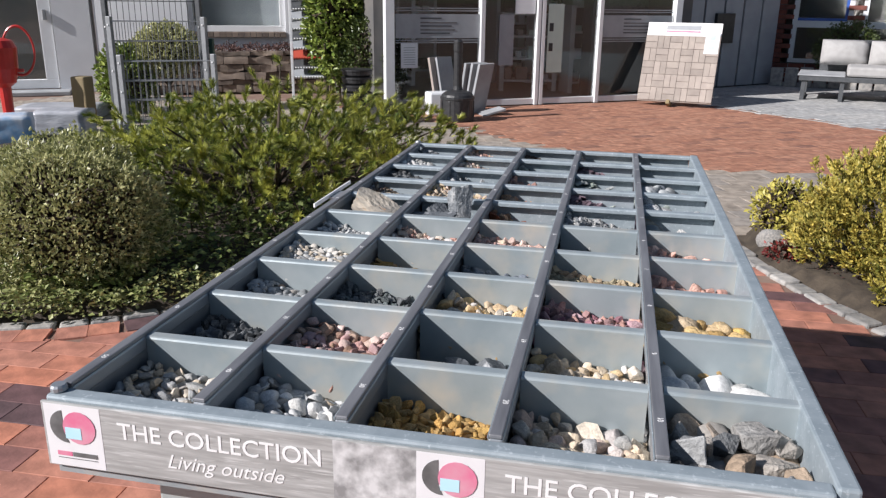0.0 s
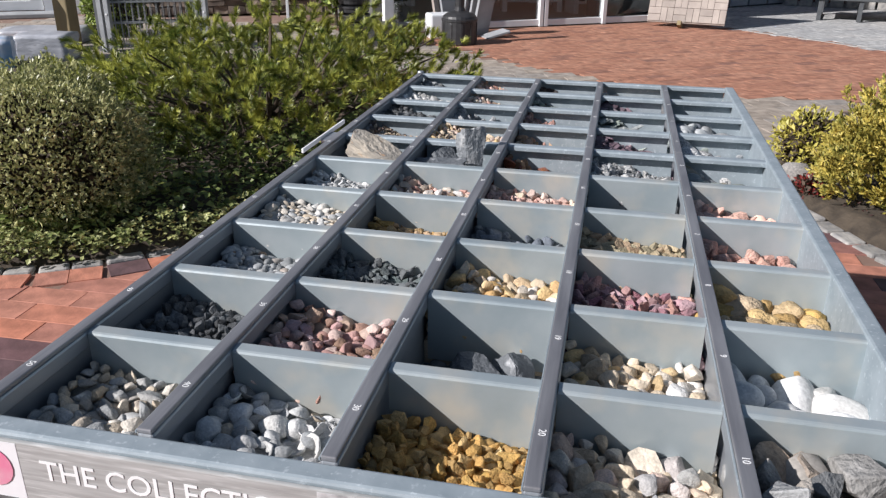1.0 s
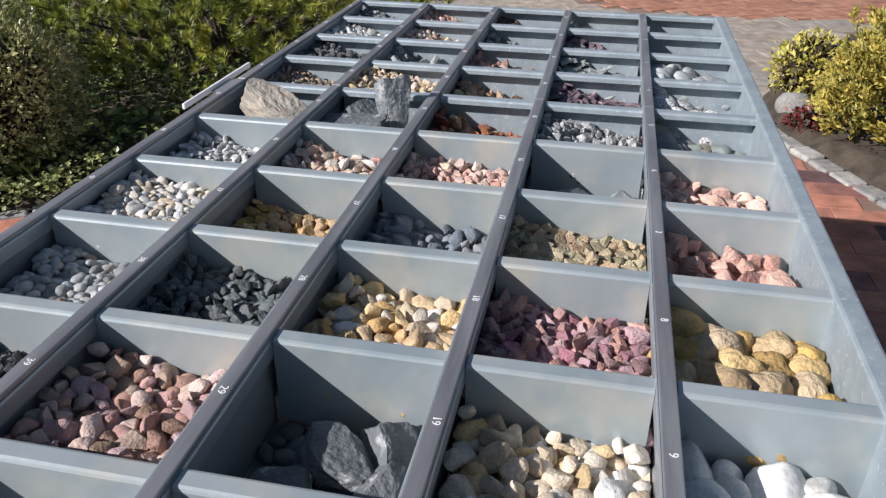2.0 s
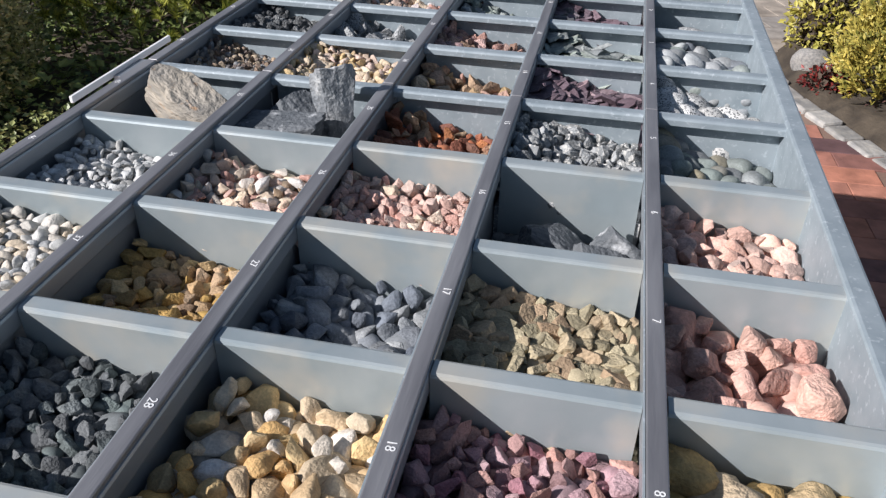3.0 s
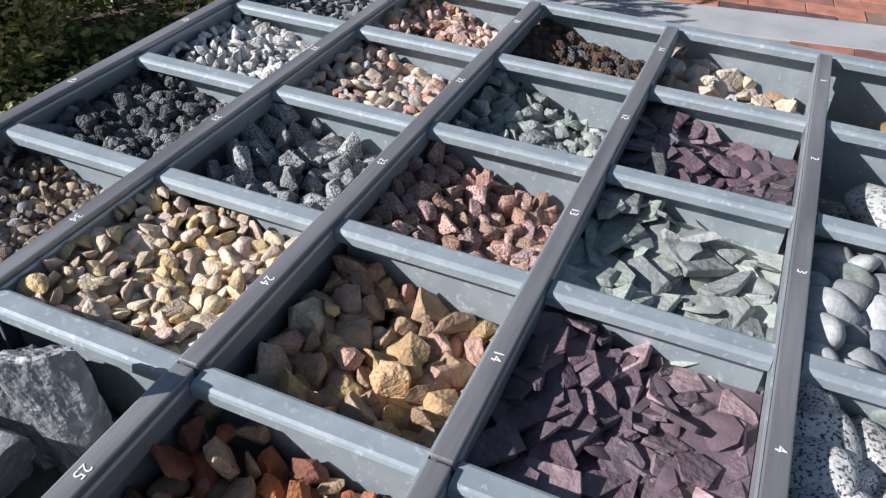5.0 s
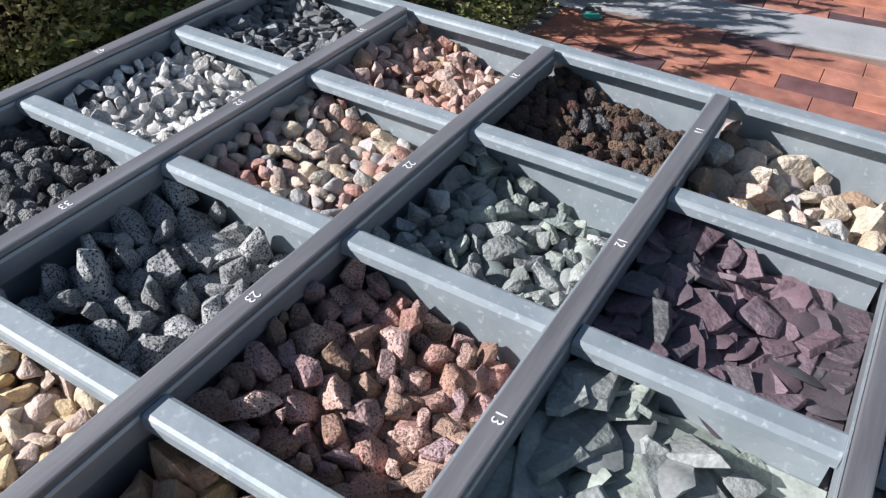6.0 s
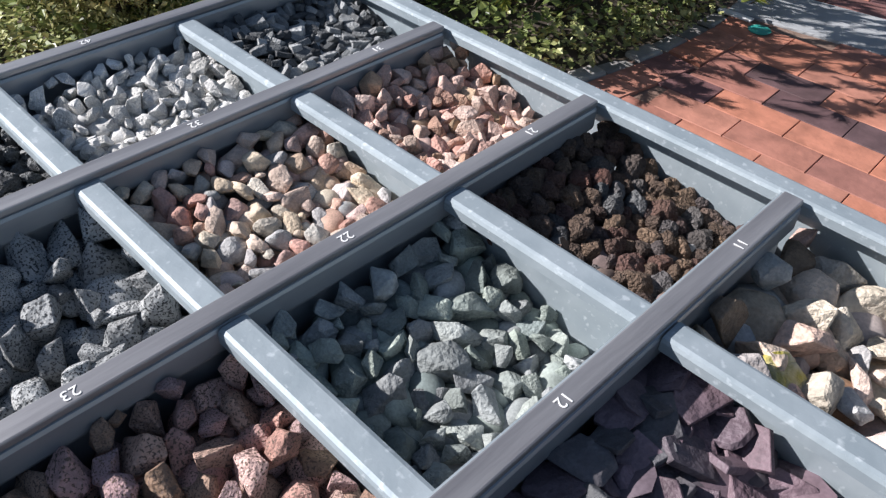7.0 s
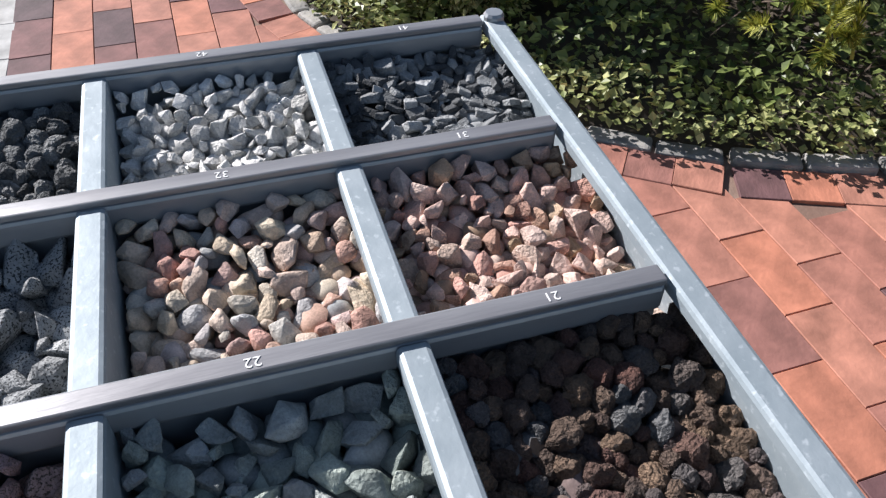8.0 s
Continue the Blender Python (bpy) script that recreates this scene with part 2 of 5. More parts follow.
# number: shape, width against the bin's, depth of the surface below the rim, colours, speckle (colour, size), label
BINS = {
    1: ("pebble", 0.5, 0.056, "brown ochre umber", None, "brown rounded boulders"),
    2: ("pebble", 0.56, 0.050, "chalk silver", ("iron", 26), "large pale grey granite cobbles"),
    3: ("round", 0.20, 0.031, "slate grey silver moss", None, "smooth blue-grey pebbles"),
    4: ("cobble", 0.27, 0.042, "chalk white silver", ("coal", 20), "black and white speckled granite cobbles"),
    5: ("round", 0.20, 0.045, "iron moss grey iron olive", None, "dark olive grey rounded pebbles"),
    6: ("worn", 0.150, 0.041, "salmon pink salmon blush rose", None, "salmon pink pebbles"),
    7: ("boulder", 0.20, 0.041, "salmon pink rose salmon", None, "pink broken limestone pieces"),
    8: ("nodule", 0.245, 0.043, "honey gold sand ochre honey", None, "lumpy ochre yellow stones"),
    9: ("round", 0.27, 0.056, "white white chalk", None, "large white rounded pebbles"),
    10: ("boulder", 0.29, 0.026, "taupe grey taupe iron tan taupe", None, "large grey and brown rough stones"),
    11: ("boulder", 0.20, 0.044, "blush cream pink silver cream brown", None, "cream and pink stone lumps"),
    12: ("slate", 0.185, 0.043, "aubergine plum aubergine coal", None, "dark plum slate chips"),
    13: ("slate", 0.25, 0.04, "moss sage grey moss", None, "grey-green slate pieces"),
    14: ("slate", 0.19, 0.041, "plum aubergine plum aubergine mauve", None, "purple slate chips"),
    15: ("angular", 0.125, 0.036, "grey iron silver iron", ("chalk", 4), "grey and white veined broken stone"),
    16: ("boulder", 0.22, 0.080, "coal iron", None, "few dark grey rough stones"),
    17: ("flake", 0.135, 0.043, "khaki olive khaki tan olive", None, "flat olive beige pebbles"),
    18: ("angular", 0.115, 0.043, "mauve wine mauve rose plum", None, "violet red broken stone"),
    19: ("worn", 0.155, 0.049, "cream white cream sand honey", None, "cream rounded pebbles"),
    20: ("worn", 0.155, 0.052, "cream sand blush silver cream", None, "beige pebbles"),
    21: ("lava", 0.105, 0.044, "umber brown umber maroon iron umber", None, "dark brown porous lava stones"),
    22: ("angular", 0.135, 0.046, "sage grey moss silver fir sage", None, "pale green broken stone"),
    23: ("angular", 0.140, 0.043, "rose mauve pink brown rose", ("umber", 20), "reddish granite chippings"),
    24: ("angular", 0.165, 0.047, "tan brown honey rose sand brown tan", None, "tan and brown stone lumps"),
    25: ("angular", 0.145, 0.049, "brick maroon rust brown tan rust umber orange", None, "red and orange broken brick"),
    26: ("angular", 0.105, 0.038, "blush pink rose blush cream", None, "pale pink chippings"),
    27: ("worn", 0.150, 0.050, "slate navy grey slate silver", None, "dark slate blue pebbles"),
    28: ("worn", 0.150, 0.041, "cream white honey sand amber cream", None, "cream and amber pebbles"),
    29: ("boulder", 0.22, 0.080, "coal iron", None, "few dark grey boulders"),
    30: ("angular", 0.105, 0.055, "gold amber ochre honey", None, "golden yellow gravel"),
    31: ("angular", 0.110, 0.038, "pink blush rose tan blush", None, "peach coloured chippings"),
    32: ("worn", 0.115, 0.038, "cream blush sand rose silver cream", None, "tan and cream pebbles"),
    33: ("angular", 0.165, 0.044, "silver grey silver grey", ("soot", 21), "grey speckled granite chippings"),
    34: ("worn", 0.100, 0.031, "cream sand honey cream blush sand", None, "small cream yellow pebbles"),
    35: ("boulder", 0.24, 0.076, "iron grey coal", None, "dark grey quarry rocks"),
    36: ("worn", 0.120, 0.035, "cream rose blush sand white tan", None, "cream and pink gravel"),
    37: ("angular", 0.120, 0.052, "gold ochre tan honey brown", None, "ochre brown gravel"),
    38: ("angular", 0.105, 0.044, "fir coal iron fir", None, "dark green broken basalt"),
    39: ("worn", 0.120, 0.038, "rose mauve blush brown rose", None, "red brown granite chippings"),
    40: ("shell", 0.150, 0.050, "chalk silver white grey sand", None, "grey and white sea shells"),
    41: ("flake", 0.095, 0.040, "coal soot iron silver coal", None, "black slate chippings"),
    42: ("angular", 0.100, 0.035, "white white chalk white", None, "white marble chippings"),
    43: ("lava", 0.105, 0.036, "coal iron silver coal", None, "dark grey and white chippings"),
    44: ("angular", 0.062, 0.042, "brown grey umber sand brown", None, "fine brown grey grit"),
    45: ("boulder", 0.24, 0.076, "brown iron tan", None, "brown and grey quarry rocks"),
    46: ("worn", 0.092, 0.037, "chalk silver white grey", None, "pale grey pebbles"),
    47: ("pebble", 0.090, 0.031, "cream silver chalk sand", None, "cream grey gravel"),
    48: ("round", 0.090, 0.046, "grey silver iron chalk brown", None, "mixed grey pebbles"),
    49: ("angular", 0.095, 0.046, "coal soot iron coal", None, "black basalt chippings"),
    50: ("worn", 0.120, 0.047, "silver sand chalk grey cream", None, "flat grey and cream pebbles"),
}
# plan stretch and thickness of each shape
SHAPE = {"round": (1.16, 0.92, 0.70), "cobble": (1.18, 0.96, 0.80), "pebble": (1.2, 0.92, 0.62), "worn": (1.2, 0.92, 0.68), "nodule": (1.15, 0.95, 0.85), "angular": (1.18, 0.92, 0.76), "flake": (1.3, 0.92, 0.36),
         "slate": (1.4, 1.0, 0.13), "lava": (1.06, 0.97, 0.9), "boulder": (1.15, 0.92, 0.8), "shell": (1.0, 1.0, 0.42)}
FEW = {1: 1, 2: 1, 16: 0, 29: 0, 35: 5, 45: 6}


def stone_mat(name, colours, unit, kind, speck, island):
    """Stone: each piece takes a colour of the bin's own range, with cloudy tone, fine grit and relief."""
    m = bpy.data.materials.new(name)
    m.use_nodes = True
    nt, n = m.node_tree, m.node_tree.nodes
    b = n["Principled BSDF"]
    b.inputs["Roughness"].default_value = {"round": 0.62, "cobble": 0.65, "slate": 0.55, "pebble": 0.7, "worn": 0.75}.get(kind, 0.82)
    b.inputs["Specular IOR Level"].default_value = 0.4
    rnd = n.new("ShaderNodeNewGeometry").outputs["Random Per Island"] if island else n.new("ShaderNodeObjectInfo").outputs["Random"]
    cr = n.new("ShaderNodeValToRGB")
    names = colours.split()
    while len(cr.color_ramp.elements) < len(names):
        cr.color_ramp.elements.new(0.5)
    for i, (e, c) in enumerate(zip(cr.color_ramp.elements, names)):
        e.position, e.color = i / max(1, len(names) - 1), (*STONE[c], 1)
    nt.links.new(rnd, cr.inputs[0])
    co = n.new("ShaderNodeTexCoord").outputs["Object"]
    wn = n.new("ShaderNodeTexWhiteNoise")
    wn.noise_dimensions = "1D"
    nt.links.new(rnd, wn.inputs["W"])
    # every piece sees another part of the pattern
    sh = n.new("ShaderNodeVectorMath")
    sh.operation = "MULTIPLY_ADD"
    nt.links.new(wn.outputs["Color"], sh.inputs[0])
    sh.inputs[1].default_value = (9 * unit, 9 * unit, 9 * unit)
    nt.links.new(co, sh.inputs[2])

    def tone(scale, detail, lo, hi, f0=0.3, f1=0.7):
        nz = n.new("ShaderNodeTexNoise")
        nz.inputs["Scale"].default_value, nz.inputs["Detail"].default_value = scale / unit, detail
        nt.links.new(sh.outputs[0], nz.inputs["Vector"])
        mr = n.new("ShaderNodeMapRange")
        for key, v in (("From Min", f0), ("From Max", f1), ("To Min", lo), ("To Max", hi)):
            mr.inputs[key].default_value = v
        nt.links.new(nz.outputs["Fac"], mr.inputs["Value"])
        return mr.outputs[0], nz.outputs["Fac"]

    def times(a, bb):
        mt = n.new("ShaderNodeMath")
        mt.operation = "MULTIPLY"
        nt.links.new(a, mt.inputs[0])
        nt.links.new(bb, mt.inputs[1])
        return mt.outputs[0]

    cloud, _ = tone(1.9, 4, 0.74, 1.24)
    grit, _ = tone(15, 3, 0.84, 1.14)
    each = n.new("ShaderNodeMapRange")
    each.inputs["To Min"].default_value, each.inputs["To Max"].default_value = 0.78, 1.2
    nt.links.new(wn.outputs["Value"], each.inputs["Value"])
    hs = n.new("ShaderNodeHueSaturation")
    nt.links.new(cr.outputs[0], hs.inputs["Color"])
    nt.links.new(times(times(cloud, grit), each.outputs[0]), hs.inputs["Value"])
    out = hs.outputs[0]
    if speck:
        fac, _ = tone(speck[1], 2, 0, 1, 0.54, 0.60)
        mx = n.new("ShaderNodeMix")
        mx.data_type = "RGBA"
        nt.links.new(fac, mx.inputs["Factor"])
        nt.links.new(out, mx.inputs["A"])
        mx.inputs["B"].default_value = (*STONE[speck[0]], 1)
        out = mx.outputs["Result"]
    nt.links.new(out, b.inputs["Base Color"])
    if not island:
        _, h = tone({"lava": 7, "round": 6, "cobble": 14, "slate": 5}.get(kind, 8), 6, 0, 1)
        bp = n.new("ShaderNodeBump")
        bp.inputs["Strength"].default_value = {"lava": 0.85, "round": 0.12, "pebble": 0.22, "worn": 0.3, "cobble": 0.2, "slate": 0.3, "shell": 0.2}.get(kind, 0.42)
        bp.inputs["Distance"].default_value = 0.03 if kind == "lava" else 0.02
        nt.links.new(h, bp.inputs["Height"])
        nt.links.new(bp.outputs[0], b.inputs["Normal"])
    return m


def shell_mesh(material):
    bm = bmesh.new()
    n_r, n_a = 5, 16
    rows = []
    for k in range(n_r + 1):
        rad = 0.02 + 0.48 * k / n_r
        row = []
        for a in range(n_a):
            t = 2 * math.pi * a / n_a
            rib = 1 + 0.06 * (a % 2) * k / n_r
            row.append(bm.verts.new((rad * rib * math.cos(t) * 0.9, rad * rib * math.sin(t) * (0.8 + 0.2 * math.sin(t)), 0.34 * (1 - (rad / 0.5) ** 2))))
        rows.append(row)
    low = [[bm.verts.new(q.co * 0.93 - Vector((0, 0, 0.05))) for q in row] for row in rows]
    for grid, flip in ((rows, 1), (low, -1)):
        for p, q in zip(grid, grid[1:]):
            for a in range(n_a):
                bm.faces.new((p[a], p[(a + 1) % n_a], q[(a + 1) % n_a], q[a])[::flip])
        bm.faces.new(grid[0][::-flip])
    for a in range(n_a):
        bm.faces.new((rows[-1][a], rows[-1][(a + 1) % n_a], low[-1][(a + 1) % n_a], low[-1][a]))
    bmesh.ops.recalc_face_normals(bm, faces=bm.faces)
    return mesh_from(bm, "stone", material, True)


def rock_mesh(kind, seed, material, coarse=False):
    """One stone of about unit width: water-worn, lumpy, broken with worn edges, splintered, slaty or porous."""
    r = np.random.default_rng(seed)
    if kind == "shell" and not coarse:
        return shell_mesh(material)
    dims = [d * r.uniform(0.84, 1.16) for d in SHAPE[kind]]
    off = Vector(r.uniform(-50, 50, 3))
    bm = bmesh.new()
    if coarse or kind in ("round", "cobble", "pebble", "nodule", "lava"):
        bmesh.ops.create_icosphere(bm, subdivisions=2 if coarse else 3, radius=0.5)
        planes = []
        for _ in range({"pebble": 9, "lava": 6, "round": 4, "cobble": 3, "nodule": 0}.get(kind, 7)):
            d = r.normal(size=3)
            planes.append((d / np.linalg.norm(d), r.uniform(0.30, 0.43) if kind in ("pebble", "lava") else r.uniform(0.36, 0.45)))
        lump = {"nodule": 0.42, "lava": 0.2, "pebble": 0.12, "round": 0.10, "cobble": 0.10}.get(kind, 0.15)
        for q in bm.verts:
            c = np.array(q.co)
            for d, h in planes:
                over = c @ d - h
                if over > 0:
                    c = c - d * over * 0.85
            c = Vector(c)
            k = 1 + lump * noise.noise(c * 2.4 + off)
            if kind in ("lava", "nodule"):
                k += 0.13 * noise.noise(c * 6.5 + off)
            if kind == "lava":
                k += 0.09 * noise.noise(c * 14 + off)
            q.co = Vector((c.x * k * dims[0], c.y * k * dims[1], c.z * k * dims[2]))
        return mesh_from(bm, "stone", material, kind != "lava" or coarse)
    if kind == "slate" or kind == "flake":
        n_c = int(r.integers(6, 10))
        angs = np.sort(r.uniform(0, 2 * math.pi, n_c) * 0.22 + np.arange(n_c) * 2 * math.pi / n_c)
        rads = r.uniform(0.36, 0.54, n_c)
        pts = [(q * math.cos(a) * e, q * math.sin(a) * e, z * (1 if kind == "slate" else r.uniform(0.5, 1.1)) + r.normal() * 0.05)
               for z, e in ((-0.46, r.uniform(0.82, 0.98)), (0.46, r.uniform(0.76, 0.95))) for a, q in zip(angs, rads)]
    else:
        g = r.normal(size=(int(r.integers(12, 18)), 3))
        g /= np.linalg.norm(g, axis=1)[:, None]
        pts = [tuple(d * r.uniform(0.44, 0.58)) for d in g]
    vs = [bm.verts.new([a * b for a, b in zip(p, dims)]) for p in pts]
    bmesh.ops.convex_hull(bm, input=vs)
    for q in list(bm.verts):
        if not q.link_faces:
            bm.verts.remove(q)
    bmesh.ops.dissolve_limit(bm, angle_limit=radians(15), verts=bm.verts[:], edges=bm.edges[:])
    wear = {"slate": 0.012, "flake": 0.03, "worn": 0.055, "boulder": 0.03}.get(kind, 0.020)
    bmesh.ops.bevel(bm, geom=bm.edges[:], offset=wear, segments=1, affect="EDGES", profile=0.5, clamp_overlap=True)
    bmesh.ops.triangulate(bm, faces=bm.faces[:])
    if kind not in ("slate", "flake"):
        bmesh.ops.subdivide_edges(bm, edges=[e for e in bm.edges if e.calc_length() > 0.22], cuts=1, use_grid_fill=True)
        bmesh.ops.triangulate(bm, faces=[f for f in bm.faces if len(f.verts) > 3])
    amp = {"slate": 0.010, "flake": 0.02}.get(kind, 0.035)
    for q in bm.verts:
        q.co += Vector([noise.noise(q.co * 3.4 + off * k) for k in (1, -1, 2)]) * amp
    bmesh.ops.recalc_face_normals(bm, faces=bm.faces)
    me = mesh_from(bm, "stone", material, True)
    me.set_sharp_from_angle(angle=radians(36 if kind == "worn" else 24))
    return me


def pack(x0, x1, y0, y1, size, n, r, tight):
    """Spread n stones over a bin so that they crowd but hardly cover each other. Gives places and widths."""
    d = size * np.clip(r.normal(1.0, 0.24, n), 0.55, 1.55)
    p = np.stack([r.uniform(x0, x1, n), r.uniform(y0, y1, n)], 1)
    lo = np.stack([x0 + d * 0.42, y0 + d * 0.42], 1)
    hi = np.stack([x1 - d * 0.42, y1 - d * 0.42], 1)
    for _ in range(70):
        v = p[:, None] - p[None]
        s = np.sqrt((v ** 2).sum(2)) + 1e-6
        want = (d[:, None] + d[None]) * 0.5 * tight
        push = np.clip(want - s, 0, None)
        np.fill_diagonal(push, 0)
        p = np.clip(p + 0.35 * (v / s[..., None] * push[..., None]).sum(1), np.minimum(lo, hi), np.maximum(lo, hi))
    return p, d


heaps = {}
for k, (kind, s, depth, colours, speck, label) in BINS.items():
    r = np.random.default_rng(100 + k)
    col, row = 4 - (k - 1) // 10, 9 - (k - 1) % 10
    x0, x1 = col * W + (0.0035 if col else 0.0085), (col + 1) * W - (0.0035 if col < 4 else 0.0105)
    y0 = 0.0125 if row == 0 else row * D + (-0.0065 if row <= 5 else 0.0098)
    y1 = (row + 1) * D + (-0.0095 if row < 5 else 0.0065)
    size, thick = s * W, SHAPE[kind][2]
    area = (x1 - x0) * (y1 - y0)
    top = TOP - depth
    m = stone_mat("stone_%d" % k, colours, 1.0, kind, speck, False)
    m_low = stone_mat("stone_bed_%d" % k, colours, size, kind, speck, True)
    lean = (0.34 if row >= 5 else 0.18) if k not in FEW else 0.0
    xm = x0 + 0.52 * (x1 - x0)
    # the stones below, joined, on a closed bed
    verts, faces = [], []
    bed_z = max(0.6625, top - size * thick * (0.55 if FEW.get(k) == 1 else 1.15) - 0.002)
    base = [(x0, y0), (x1, y0), (x1, y1), (x0, y1)]
    verts += [(x, y, 0.6613) for x, y in base] + [(x, y, bed_z) for x, y in base]
    faces += [(3, 2, 1, 0), (4, 5, 6, 7)] + [(i, (i + 1) % 4, (i + 1) % 4 + 4, i + 4) for i in range(4)]
    lows = [rock_mesh(kind, 5000 * k + i, m_low, True) for i in range(4)]
    few = k in FEW
    layers = [(0.9, 0.5)] if few else [(0.52, 0.75), (1.0, 0.9)] if k == 44 else [(1.2 if kind == "shell" else 0.62, 0.85)]
    for drop, amount in layers:
        sz = size if not few else min(size, 0.022)
        n_low = int(amount * 1.3 * area / (0.785 * sz * sz))
        for (px, py), d in zip(*pack(x0, x1, y0, y1, sz, n_low, r, 0.8)):
            src = lows[int(r.integers(4))]
            z = max(0.664, top + lean * (xm - px) * (0.7 if px < xm else 0.4) - drop * sz * thick * 1.5 + r.normal() * 0.1 * sz * thick) if not few else bed_z + 0.002
            turn = Euler((r.normal() * 0.3, r.normal() * 0.3, r.uniform(0, 6.28)))
            gm = Matrix.LocRotScale((px, py, z), turn, (d, d, d))
            b0 = len(verts)
            verts += [tuple(gm @ q.co) for q in src.vertices]
            faces += [tuple(b0 + i for i in f.vertices) for f in src.polygons]
    me = bpy.data.meshes.new("gravel")
    me.from_pydata(verts, [], faces)
    me.materials.append(m_low)
    me.shade_smooth()
    me.set_sharp_from_angle(angle=radians(40))
    heap = tagged(new("gravel", me), label + " in a steel bin", "gravel", "gravel samples")
    heaps[k] = heap
    variants = [rock_mesh(kind, 1000 * k + i, m) for i in range(8)]
    tight, cover = {"slate": (0.52, 2.5), "shell": (0.62, 1.9), "flake": (0.62, 1.9)}.get(kind, (0.80, 1.36))
    n = FEW.get(k, min(290, int(cover * area / (0.785 * size * size))))
    tilt = {"slate": 15, "flake": 24, "shell": 24, "pebble": 24, "worn": 35, "round": 22, "cobble": 20}.get(kind, 60)
    for (px, py), d in zip(*pack(x0, x1, y0, y1, size, n, r, tight)):
        z = top + lean * (xm - px) * (1.0 if px < xm else 0.4) - 0.42 * d * thick + 0.0045 * noise.noise((px * 22, py * 22, k)) + r.uniform(-0.30, 0.22) * d * (thick if kind != "slate" else 0.5)
        if few:
            z = bed_z + d * thick * 0.48
        if n == 1:
            px, py, d = x0 + 0.62 * (x1 - x0), y0 + 0.62 * (y1 - y0), size
            z = bed_z + d * thick * 0.48
        turn = Euler((radians(r.normal() * tilt), radians(r.normal() * tilt), r.uniform(0, 6.28)))
        if kind == "shell" and r.uniform() < 0.35:
            turn.x += math.pi
        ob = new("stone", variants[int(r.integers(8))])
        ob.parent = heap
        ob.matrix_local = Matrix.LocRotScale((px, py, max(z, 0.664 + d * thick * 0.45)), turn, (d, d, d))


def big_rock(parent, material, seed, at, dims, turn, name="rock", label="", taper=0.0):
    bm = bmesh.new()
    bmesh.ops.create_icosphere(bm, subdivisions=5, radius=0.72)
    r = np.random.default_rng(seed)
    planes = []
    for ax in range(3):
        for sg in (-1, 1):
            d = r.normal(size=3) * 0.16
            d[ax] += sg
            planes.append((d / np.linalg.norm(d), r.uniform(0.42, 0.5)))
    for _ in range(10):
        d = r.normal(size=3)
        planes.append((d / np.linalg.norm(d), r.uniform(0.46, 0.58)))
    off = Vector(r.uniform(-50, 50, 3))
    for q in bm.verts:
        c = np.array(q.co)
        for d, h in planes:
            over = c @ d - h
            if over > 0:
                c = c - d * over * 0.97
        c = Vector(c)
        c *= 1 + 0.10 * noise.noise(c * 2 + off) + 0.05 * noise.noise(c * 7 + off) + 0.025 * noise.noise(c * 18 + off)
        k = 1 + taper * c.z
        q.co = Vector((c.x * dims[0] * k, c.y * dims[1] * k, c.z * dims[2]))
    ob = part(name, bm, material, parent, label)
    ob.matrix_local = pose(*at, *turn)
    return ob


M_ROCK = mat("quarry_rock", (0.20, 0.215, 0.23), 0.7, 0, (0.30, 0.31, 0.32), 40, 0.9, 160, fine=(90, (0.58, 0.58, 0.57), 0.58, 0.72))
M_ROCKD = mat("dark_rock", (0.10, 0.11, 0.12), 0.65, 0, (0.15, 0.16, 0.17), 40, 0.9, 160, fine=(60, (0.46, 0.47, 0.48), 0.60, 0.72))
M_ROCKT = mat("tan_rock", (0.46, 0.40, 0.32), 0.75, 0, (0.28, 0.26, 0.23), 22, 1.0, 120, stretch=(1, 1, 5), fine=(45, (0.50, 0.28, 0.14), 0.62, 0.75))
h35, h45 = heaps[35], heaps[45]
big_rock(h35, M_ROCK, 3, (0.250, 0.880, 0.730), (0.040, 0.027, 0.104), (6, -6, 25), label="upright pale grey rock slab", taper=0.2)
big_rock(h35, M_ROCKD, 8, (0.182, 0.826, 0.704), (0.128, 0.078, 0.058), (0, -8, 8), label="dark grey rock")
big_rock(h35, M_ROCKD, 9, (0.258, 0.805, 0.690), (0.080, 0.050, 0.04), (20, 0, -10))
big_rock(h35, M_ROCKD, 12, (0.205, 0.893, 0.697), (0.080, 0.050, 0.06), (20, 30, -10))
big_rock(h45, M_ROCKT, 21, (0.083, 0.845, 0.729), (0.112, 0.060, 0.060), (8, 22, -30), label="tan layered rock")
big_rock(h45, M_ROCKD, 23, (0.050, 0.815, 0.690), (0.085, 0.06, 0.045), (0, 0, 15))
big_rock(h45, M_ROCKD, 25, (0.115, 0.885, 0.690), (0.05, 0.06, 0.05), (0, 0, 15))
h16, h29 = heaps[16], heaps[29]
for i, (x, y, z, d) in enumerate(((0.515, 0.715, 0.684, 0.060), (0.492, 0.655, 0.682, 0.055), (0.560, 0.675, 0.684, 0.060), (0.578, 0.722, 0.682, 0.052))):
    big_rock(h16, M_ROCKD, 40 + i, (x, y, z), (d, d * 0.75, d * 0.62), (10 * i, 25 - 20 * i, 50 * i))
for i, (x, y, z, d) in enumerate(((0.375, 0.245, 0.681, 0.056), (0.340, 0.205, 0.680, 0.052), (0.418, 0.220, 0.681, 0.054), (0.410, 0.268, 0.679, 0.048))):
    big_rock(h29, M_ROCKD, 50 + i, (x, y, z), (d, d * 0.8, d * 0.66), (12 * i, 20 - 15 * i, 40 * i))
